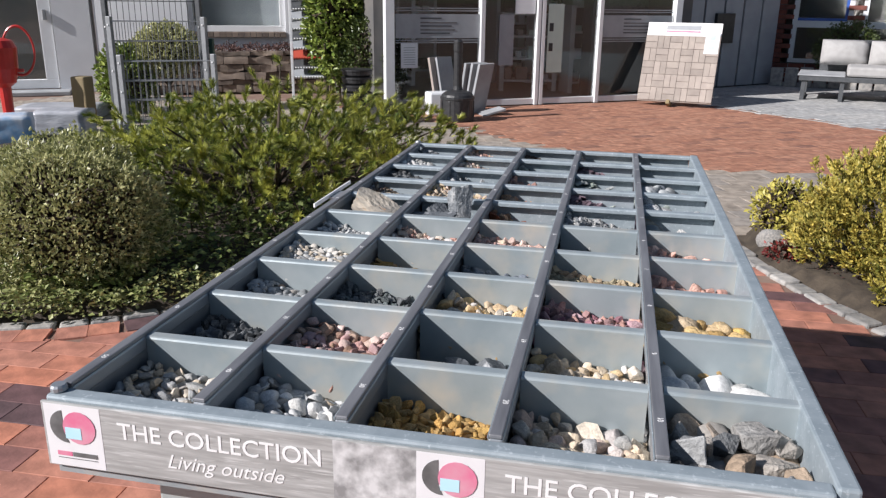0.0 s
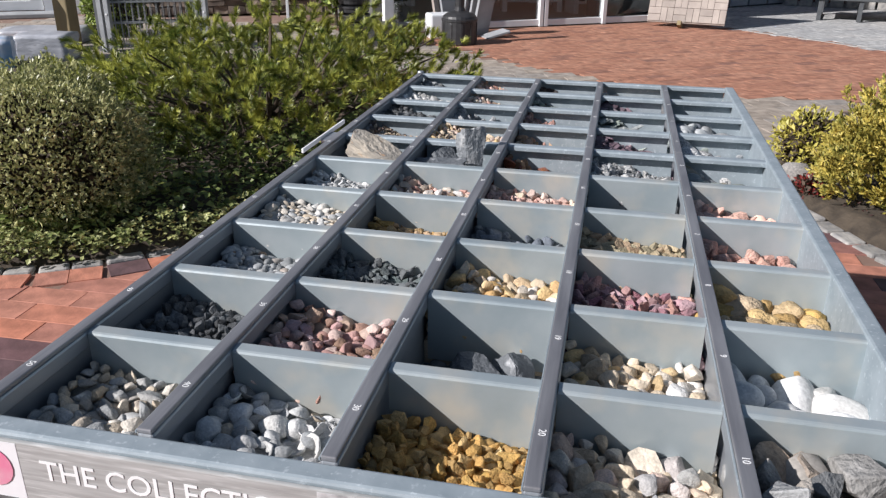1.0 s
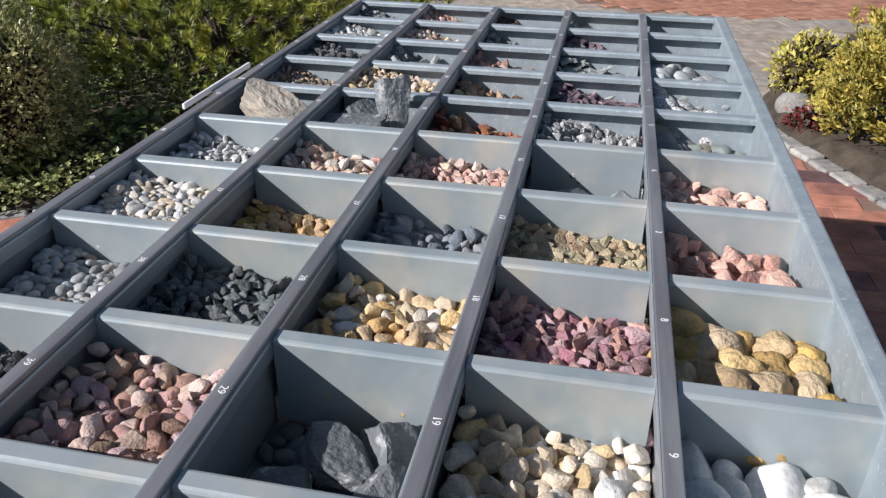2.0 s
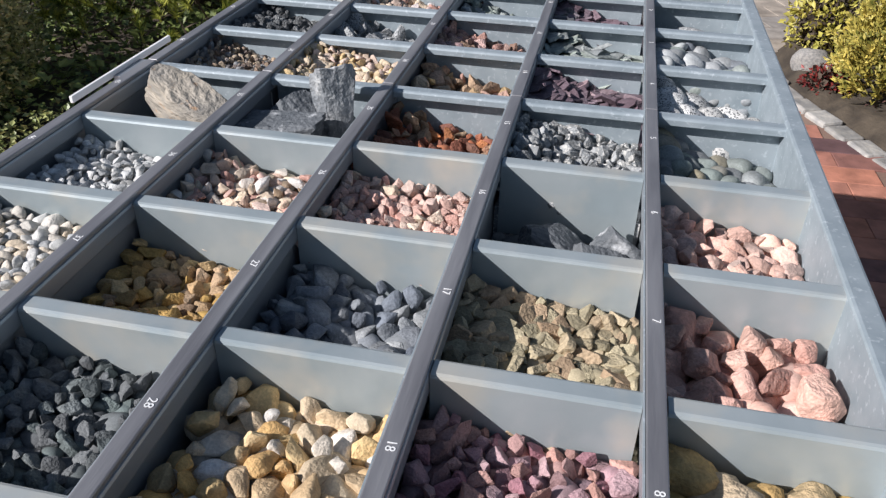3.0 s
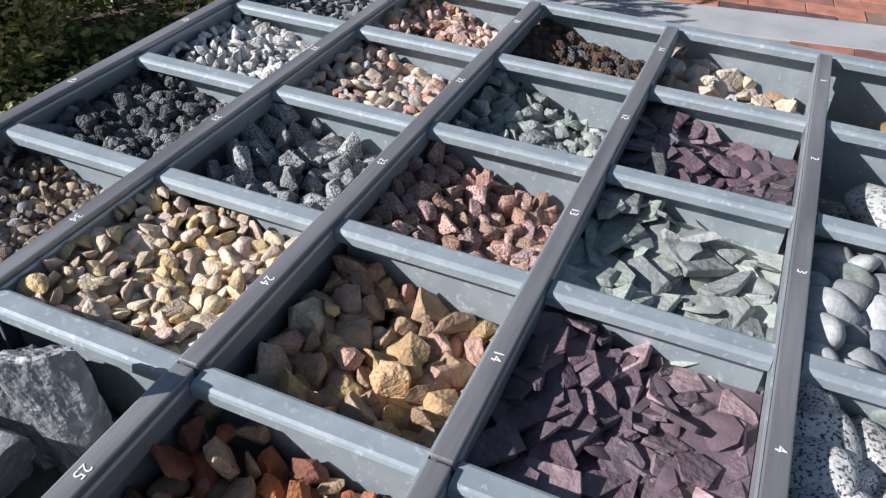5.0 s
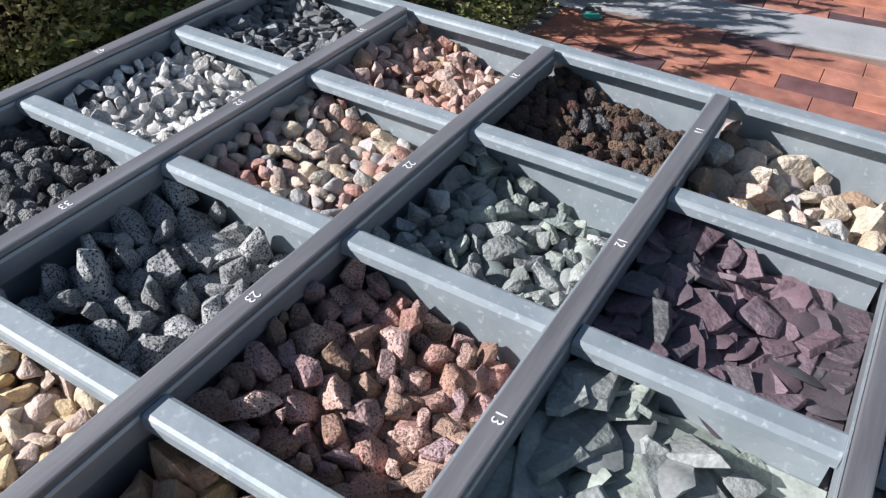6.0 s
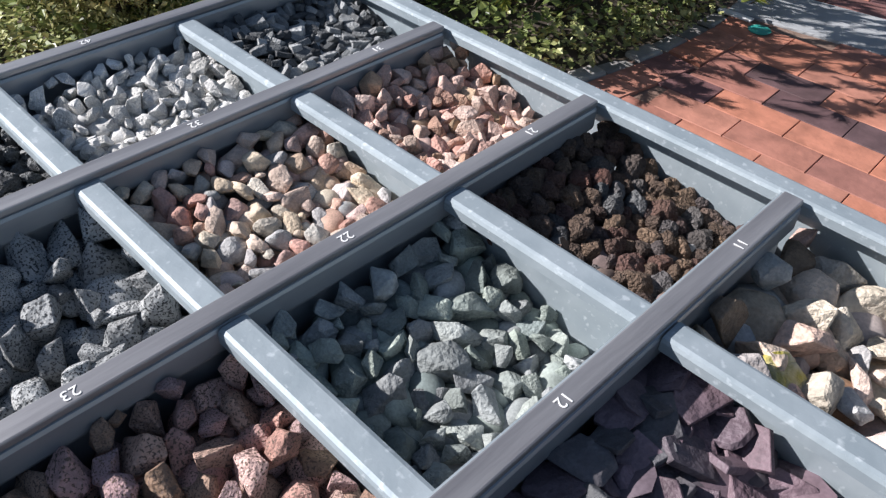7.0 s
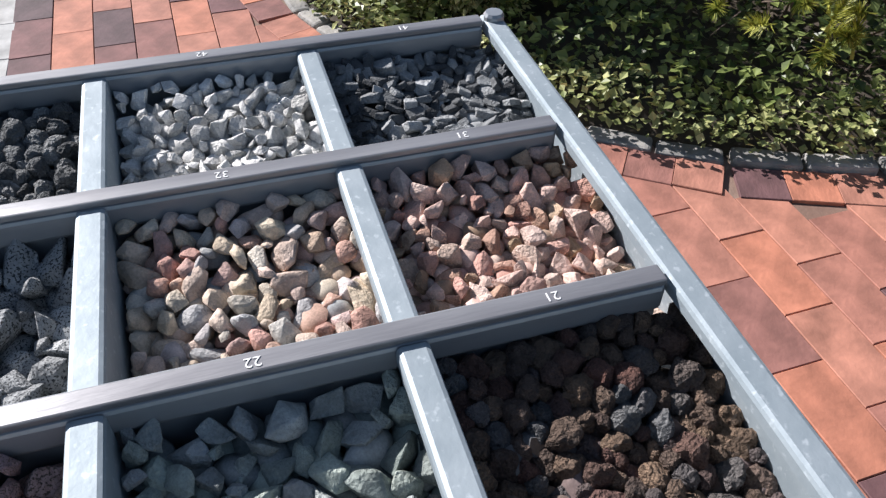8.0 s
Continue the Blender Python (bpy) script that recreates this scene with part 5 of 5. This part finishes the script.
for bx in ((x0, x1, 0.726, 0.80), (x0, x1, 1.9, 2.0), (x0, x0 + 0.07, 0.801, 1.899), (x1 - 0.07, x1, 0.801, 1.899)):
    part("window_frame", box(bx[0], bx[1], 0.05, 0.12, bx[2], bx[3], bevel=0.004), M_FRAME, ww)
pane(ww, x0 + 0.071, x1 - 0.071, 0.801, 1.899, 0.08)
part("blind", box(x0 + 0.05, x1 - 0.05, 0.20, 0.22, 0.75, 1.95), M_FROST, ww)
# dark slab in place of the unlit room behind the window
part("room_gloom", box(x0, x1, 0.26, 0.5, 0.66, 2.0), M_ROOM, ww)
DA, DB = (-7.75, 6.94), (-5.78, 8.22)
dw = thing("wall_door", "white rendered wall with a glazed terrace door", "wall", at=wall_frame(DA, DB), kind="structure")
DL = (Vector(DB) - Vector(DA)).length
part("wall_pier", box(DL - 0.42, DL, 0, 0.25, 0, 3.0), M_PLAST, dw)
part("wall_pier", box(-3, 0.2, 0, 0.25, 0, 3.0), M_PLAST, dw)
part("wall_above", box(0.201, DL - 0.421, 0, 0.25, 2.15, 3.0), M_PLAST, dw)
for bx in ((0.21, DL - 0.43, 0.05, 0.16), (0.21, DL - 0.43, 2.05, 2.14), (0.21, 0.33, 0.161, 2.049), (DL - 0.57, DL - 0.43, 0.161, 2.049)):
    part("door_frame", box(bx[0], bx[1], 0.02, 0.1, bx[2], bx[3], bevel=0.005), M_FRAME, dw)
hd = part("door_handle", box(DL - 0.52, DL - 0.48, -0.03, 0.02, 0.86, 0.98, bevel=0.006), M_STEEL, dw)
pane(dw, 0.331, DL - 0.571, 0.161, 2.049, 0.05)
# dark sheet in place of the unlit room behind the door
part("room_gloom", box(0.0, DL, 0.9, 1.0, 0, 2.3), M_ROOM, dw)
part("step", box(0.2, DL - 0.3, -0.35, 0.0, 0.0, 0.045, bevel=0.006), M_SLAB, dw)

# rubble planter
plant = thing("stone_planter", "rubble stone planter wall below the window", "planter", at=wall_frame((-5.0, 8.05), (-2.95, 9.05)))
r = np.random.default_rng(80)
z = 0.02
while z < 0.50:
    x, h = 0.0, r.uniform(0.06, 0.10)
    while x < 2.25:
        w = r.uniform(0.14, 0.34)
        bm = box(x + 0.004, x + w - 0.004, r.uniform(-0.03, 0.02), 0.18, z + 0.003, z + h - 0.004)
        bmesh.ops.subdivide_edges(bm, edges=bm.edges[:], cuts=2, use_grid_fill=True)
        for q in bm.verts:
            q.co += Vector([noise.noise(q.co * 9 + Vector((i * 7, z * 40, 0))) * 0.018 for i in range(3)])
        part("stone", bm, M_STONEW, plant)
        x += w
    z += h
part("fill", box(0.0, 2.3, 0.19, 0.5, 0, 0.47), M_SOIL, plant)
L = Leaves()
for _ in range(2600):
    x, y = r.uniform(0, 2.3), r.uniform(0.02, 0.45)
    L.leaf(Vector((x, y, 0.5 + 0.13 * r.uniform() * (0.6 + noise.noise((x * 5, y * 5, 1))))), rvec(r), rvec(r), r.uniform(0.02, 0.045), 0.02)
L.build("ground_cover", M_HEATH, plant, "reddish brown low plants")

# fence samples
fence = thing("fence_sample", "wire mesh fence panels with zinc and green posts", "fence")


def mesh_panel(a, b, z0, z1, step, material, rows):
    v = Vector((b[0] - a[0], b[1] - a[1], 0))
    n_w = int(v.length / step)
    for i in range(n_w + 1):
        p = Vector((*a, 0)) + v * (i / n_w)
        part("wire", tube(bmesh.new(), (p.x, p.y, z0), (p.x, p.y, z1), 0.003, seg=5), material, fence)
    for z in rows:
        for k in (-0.005, 0.005):
            nrm = Vector((-v.y, v.x, 0)).normalized() * k
            part("rod", tube(bmesh.new(), Vector((*a, z)) + nrm, Vector((*b, z)) + nrm, 0.004, seg=5), material, fence)


FP, FQ = Vector((-3.78, 5.66)), Vector((-3.10, 6.06))
back = Vector((-0.13, 0.22))
for off, z1, mt, wire, sh in ((0.0, 0.60, M_STEEL, M_STEEL, 0.06), (0.35, 0.92, M_STEEL, M_STEEL, 0.0), (0.7, 1.6, M_CHAR, M_CHAR, -0.03)):
    a, b = FP + back * off, FQ + back * off
    u = (b - a).normalized()
    a, b = a + u * sh, b + u * sh
    for p in (a, b):
        po = part("post", box(p.x - 0.022, p.x + 0.022, p.y - 0.022, p.y + 0.022, 0.0, z1 + 0.05, bevel=0.004), mt, fence)
        for zz in (z1 - 0.02, z1 * 0.55):
            part("bolt", tube(bmesh.new(), (p.x, p.y - 0.0225, zz), (p.x, p.y - 0.030, zz), 0.007, seg=8), M_WHITE, po)
    mesh_panel(a, b, 0.04, z1, 0.047, wire, [0.08 + i * 0.17 for i in range(int((z1 - 0.05) / 0.17) + 1)])
for p in (FP + back * 0.5, FQ + back * 0.5 + Vector((0.05, 0.03))):
    part("post", box(p.x - 0.02, p.x + 0.02, p.y - 0.02, p.y + 0.02, 0, 0.78, bevel=0.004), M_GREENP, fence)

# wooden post, sacks, mixer
post = thing("wooden_post", "weathered square wooden post", "post")
part("post", box(-4.29, -4.15, 5.74, 5.88, 0, 0.44, bevel=0.012), M_WOOD, post)


def sack(name, label, at, size, material, seed, turn):
    bm = bmesh.new()
    bmesh.ops.create_cube(bm, size=1)
    bmesh.ops.subdivide_edges(bm, edges=bm.edges[:], cuts=7, use_grid_fill=True)
    for q in bm.verts:
        c = q.co * 2
        k = 1 - 0.16 * (c.x ** 4 + c.y ** 4) / 2
        n_ = noise.noise(q.co * 3.5 + Vector((seed, 0, 0))) * 0.12 + noise.noise(Vector((q.co.x * 2, q.co.y * 2, q.co.z * 14 + seed))) * 0.05
        q.co = Vector((q.co.x * size[0] * (1 + n_ * 0.5), q.co.y * size[1] * (1 + n_ * 0.5), (q.co.z * k + 0.5) * size[2] * (1 + n_ * 0.4)))
    o = new(name, mesh_from(bm, name, material, True))
    o.matrix_world = pose(*at, 0, 0, turn)
    return tagged(o, label, "sack")


sack("wrapped_sack", "grey shrink-wrapped stack of sacks", (-4.05, 5.28, 0.0), (0.42, 0.36, 0.22), M_WRAP, 1, 20)
sack("wrapped_sack", "low grey wrapped bundle on the paving", (-4.75, 6.2, 0.0), (0.75, 0.5, 0.12), M_WRAP, 5, 20)
sack("printed_sack", "white and blue plastic sack", (-4.22, 4.72, 0.0), (0.50, 0.34, 0.24), M_BAG, 3, 35)
mix = thing("concrete_mixer", "red concrete mixer with a ring handwheel", "mixer", at=pose(-4.74, 5.46, 0, 0, 0, 35))
part("body", lathe([(0.05, 0.36), (0.10, 0.40), (0.13, 0.52), (0.14, 0.70), (0.11, 0.76), (0.05, 0.78)], 20), M_RED, mix)
part("leg", tube(bmesh.new(), (0, 0, 0.0), (0, 0, 0.38), 0.045, 0.05, 10), M_RED, mix)
part("foot", box(-0.2, 0.2, -0.04, 0.04, 0, 0.04, bevel=0.008), M_RED, mix)
bm = bmesh.new()
ring = [[bm.verts.new((0.15 + 0.014 * math.cos(b), (0.21 + 0.014 * math.sin(b)) * 0.6 * math.cos(a), 0.67 + (0.21 + 0.014 * math.sin(b)) * math.sin(a)))
         for b in (2 * math.pi * k / 6 for k in range(6))] for a in (2 * math.pi * i / 28 for i in range(28))]
for i in range(28):
    for k in range(6):
        bm.faces.new((ring[i][k], ring[(i + 1) % 28][k], ring[(i + 1) % 28][(k + 1) % 6], ring[i][(k + 1) % 6]))
bmesh.ops.rotate(bm, verts=bm.verts, cent=(0.15, 0, 0.67), matrix=Matrix.Rotation(radians(80), 3, "Z"))
part("handwheel", bm, M_RED, mix)
part("axle", tube(bmesh.new(), (0.0, 0, 0.5), (0.17, 0.0, 0.5), 0.016, seg=8), M_RED, mix)

# sample rack with tile boards
rack = thing("sample_rack", "white rack with slanted roof tile boards", "rack", at=pose(-3.08, 7.98, 0, 0, 0, 22))
part("pole", box(-0.015, 0.015, -0.015, 0.015, 0, 1.9, bevel=0.003), M_FRAME, rack)
part("pole", box(0.375, 0.405, -0.015, 0.015, 0, 1.9, bevel=0.003), M_CHAR, rack)
for i in range(12):
    z = 0.36 + i * 0.105
    mt = M_TERRAC if i == 2 else (M_FROST, M_CHAR, M_SLAB)[i % 3]
    pl = part("board", box(0.018, 0.372, -0.16, 0.10, -0.009, 0.009, bevel=0.002, m=pose(0, 0, z, 24, 0, 0)), mt, rack)
    bm = bmesh.new()
    for k in range(11):
        xx = 0.03 + k * 0.03
        add_box(bm, xx, xx + 0.017, -0.178, -0.161, -0.006, 0.010, m=pose(0, 0, z, 24, 0, 0))
    part("tile_edge", bm, M_TERRAC if i == 2 else M_WHITE, pl, kind="stuff")

pot = thing("pot_stack", "stack of black ribbed plastic pots", "pot")
for i in range(6):
    part("pot", lathe([(0.12, 0), (0.145, 0.02), (0.15, 0.055), (0.158, 0.058), (0.158, 0.075), (0.14, 0.076)], 24, at=(-2.05, 7.18, 0.0 + i * 0.078)), M_BLACK, pot)
pot2 = thing("pot_stack", "low black plastic tub beside the pine", "pot")
part("pot", lathe([(0.17, 0), (0.19, 0.16), (0.20, 0.165), (0.20, 0.19), (0.17, 0.19)], 24, at=(-1.62, 6.85, 0)), M_BLACK, pot2)

# litter bin with a pole ashtray
binn = thing("ash_bin", "black plastic outdoor ashtray bin with a tall neck", "bin", at=pose(-0.985, 7.10, 0))
part("drum", lathe([(0.155, 0), (0.165, 0.01), (0.165, 0.21), (0.172, 0.214), (0.172, 0.232), (0.163, 0.236)], 24), M_BLACK, binn)
part("dome", lathe([(0.162, 0.237), (0.155, 0.258), (0.12, 0.283), (0.07, 0.298), (0.055, 0.30)], 24), M_BLACK, binn)
part("neck", lathe([(0.052, 0.301), (0.045, 0.34), (0.042, 0.66), (0.046, 0.67), (0.046, 0.76), (0.03, 0.78)], 16), M_BLACK, binn)
for i in range(10):
    a = 2 * math.pi * i / 10
    part("rib", box(0.164, 0.170, -0.012, 0.012, 0.03, 0.20, bevel=0.002, m=pose(0, 0, 0, 0, 0, math.degrees(a))), M_BLACK, binn)

# stone slabs leaning at the glass
for i, (x, y, lean, turn, mt) in enumerate(((-1.24, 7.66, -12, 62, M_SAND), (-1.17, 7.70, -12, 62, M_SLAB), (-1.02, 7.72, 10, 60, M_SLAB), (-0.96, 7.74, 11, 60, M_SLAB), (-0.90, 7.74, 13, 60, M_SLAB))):
    sl = new("stone_slab", mesh_from(box(-0.12, 0.12, -0.015, 0.015, 0, 0.58 if i < 2 else 0.53, bevel=0.003), "stone_slab", mt))
    sl.matrix_world = pose(x, y, 0.0, 0, 0, turn) @ pose(0, 0, 0, lean, 0, 0)
    tagged(sl, "grey stone slab sample standing beside the bin", "slab", "stone slabs")
sl = new("stone_slab", mesh_from(box(-0.13, 0.13, -0.1, 0.1, 0, 0.022, bevel=0.003, m=pose(-0.72, 7.62, 0.02, 0, -14, 30)), "stone_slab", M_SLAB))
tagged(sl, "small grey stone sample lying on the paving", "slab")
st = new("stool", mesh_from(box(-0.13, 0.13, -0.1, 0.1, 0.0, 0.24, bevel=0.02, m=pose(-1.24, 7.42, 0, 0, 0, 30)), "stool", M_FRAME))
tagged(st, "small white plastic step stool", "stool")

# paving sample board
bl, br = Vector((0.79, 9.02, 0.05)), Vector((1.61, 8.84, 0.05))
ux = (br - bl).normalized()
bk = Vector((-ux.y, ux.x, 0))
uz = (Vector((0, 0, 0.87)) + bk * 0.36).normalized()
BM = Matrix.Translation(bl) @ Matrix((ux, uz.cross(ux), uz)).transposed().to_4x4()
board = thing("sample_board", "leaning board with beige paving samples and a header", "sign", at=BM)
bw, bh = (br - bl).length, 0.95
part("panel", box(0, bw, 0.0, 0.025, 0, bh, bevel=0.003), M_SAND, board)
part("header", box(0.002, bw - 0.002, -0.003, -0.0006, 0.79, bh - 0.003), M_WHITE, board, "white printed header strip")
r = np.random.default_rng(90)
for i in range(6):
    for j in range(5):
        x0, z0 = i * 0.14, j * 0.155 + 0.01
        x1 = min(x0 + 0.14, bw)
        if (i + j) % 2:
            ps = [(x0, (x0 + x1) / 2, z0, z0 + 0.155), ((x0 + x1) / 2, x1, z0, z0 + 0.155)]
        else:
            ps = [(x0, x1, z0, z0 + 0.0775), (x0, x1, z0 + 0.0775, z0 + 0.155)]
        for a, b, c, d in ps:
            part("tile", box(a + 0.0015, b - 0.0015, -0.014 + r.normal() * 0.001, -0.0005, c + 0.0015, d - 0.0015, bevel=0.002), M_SAND, board)
part("name_bar", box(bw * 0.26, bw * 0.72, -0.006, -0.0035, 0.862, 0.912), M_FROST, board)
part("name_bar", box(bw * 0.26, bw * 0.72, -0.006, -0.0035, 0.833, 0.850), M_PINK, board)
lab = part("price_label", box(bw * 0.80, bw * 0.985, -0.019, -0.0155, 0.58, 0.83), M_PAPER, board)
part("label_bar", box(bw * 0.84, bw * 0.95, -0.021, -0.0195, 0.71, 0.735), M_CYAN, lab)
part("label_bar", box(bw * 0.86, bw * 0.93, -0.021, -0.0195, 0.745, 0.80), M_CYAN, lab)
part("label_bar", box(bw * 0.85, bw * 0.94, -0.021, -0.0195, 0.64, 0.67), M_CYAN, lab)
part("foot", box(bw * 0.42, bw * 0.47, -0.12, 0.30, -0.055, -0.005, bevel=0.003), M_WOOD, board)
part("prop", box(bw * 0.3, bw * 0.35, 0.30, 0.34, -0.05, 0.55, m=pose(0, 0, 0, 0, 0, 0)), M_WOOD, board)

# garden sofa
sofa = thing("garden_sofa", "grey metal garden sofa with pale cushions", "sofa", at=pose(2.86, 10.5, 0, 0, 0, -14))
part("seat_frame", box(0.0, 2.4, -0.35, 0.45, 0.24, 0.30, bevel=0.006), M_CHAR, sofa)
part("side_table", box(-0.02, 0.52, -0.36, 0.46, 0.301, 0.318, bevel=0.004), M_SLAB, sofa)
for x in (0.06, 0.50, 1.4, 2.3):
    for y in (-0.30, 0.40):
        part("leg", box(x - 0.025, x + 0.025, y - 0.025, y + 0.025, 0.0, 0.24, bevel=0.003), M_CHAR, sofa)
    part("foot_bar", box(x - 0.02, x + 0.02, -0.275, 0.375, 0.0, 0.03), M_CHAR, sofa)
part("back_frame", box(0.2, 2.4, 0.46, 0.50, 0.25, 0.72, bevel=0.006), M_CHAR, sofa)


def cushion(x0, x1, y0, y1, z0, z1, m, seed):
    bm = bmesh.new()
    bmesh.ops.create_cube(bm, size=1)
    bmesh.ops.subdivide_edges(bm, edges=bm.edges[:], cuts=6, use_grid_fill=True)
    for q in bm.verts:
        c = q.co * 2
        puff = (1 - abs(c.x) ** 3) * (1 - abs(c.z) ** 3)
        n_ = noise.noise(q.co * 4 + Vector((seed, 3, 1))) * 0.05
        q.co = Vector(((x0 + x1) / 2 + q.co.x * (x1 - x0), (y0 + y1) / 2 + q.co.y * (y1 - y0) * (0.25 + 0.85 * puff) + n_ * 0.3, (z0 + z1) / 2 + q.co.z * (z1 - z0) * (1 + n_)))
        q.co = m @ q.co
    return bm


part("seat_cushion", box(0.53, 2.35, -0.33, 0.44, 0.305, 0.43, bevel=0.03), M_CUSH, sofa, smooth=False)
for i in range(4):
    part("back_cushion", cushion(0.20 + i * 0.56, 0.75 + i * 0.56, -0.10, 0.12, 0.0, 0.31, pose(0, 0.26, 0.42, -20, 0, 3 - 6 * (i % 2)), i), M_CUSH, sofa, smooth=True)
s2 = thing("garden_chair", "grey metal garden seat with a pale cushion", "chair", at=pose(3.62, 9.35, 0, 0, 0, -14))
part("frame", box(0, 0.8, 0, 0.7, 0.24, 0.30, bevel=0.006), M_CHAR, s2)
for x in (0.04, 0.76):
    for y in (0.04, 0.66):
        part("leg", box(x - 0.025, x + 0.025, y - 0.025, y + 0.025, 0, 0.24), M_CHAR, s2)
part("seat_cushion", box(0.02, 0.78, 0.02, 0.68, 0.305, 0.43, bevel=0.03), M_CUSH, s2)

# small things by the path
tag = new("ground_tag", mesh_from(box(-0.055, 0.055, -0.014, 0.014, 0.0, 0.006, bevel=0.001, m=pose(-0.40, 3.35, 0.003, 0, 0, 2)), "ground_tag", M_WHITE))
tagged(tag, "small white plant label lying on the bricks", "label")
disc = new("paint_mark", mesh_from(lathe([(0.033, 0), (0.034, 0.002), (0.0, 0.003)], 20, at=(-0.30, 3.315, 0.003)), "paint_mark", mat("teal_paint", (0.03, 0.32, 0.27), 0.6, 0, (0.04, 0.38, 0.32), 30)))
tagged(disc, "round teal disc lying on the bricks", "disc")
for i, (x, y, s) in enumerate(((1.33, 3.27, 0.075), (1.45, 3.22, 0.06))):
    ob = new("field_stone", rock_mesh("cobble", 900 + i, M_GRAN))
    ob.matrix_world = Matrix.LocRotScale((x, y, 0.05), None, (s * 2, s * 1.6, s * 1.8))
    tagged(ob, "rounded field stone at the kerb", "stone")
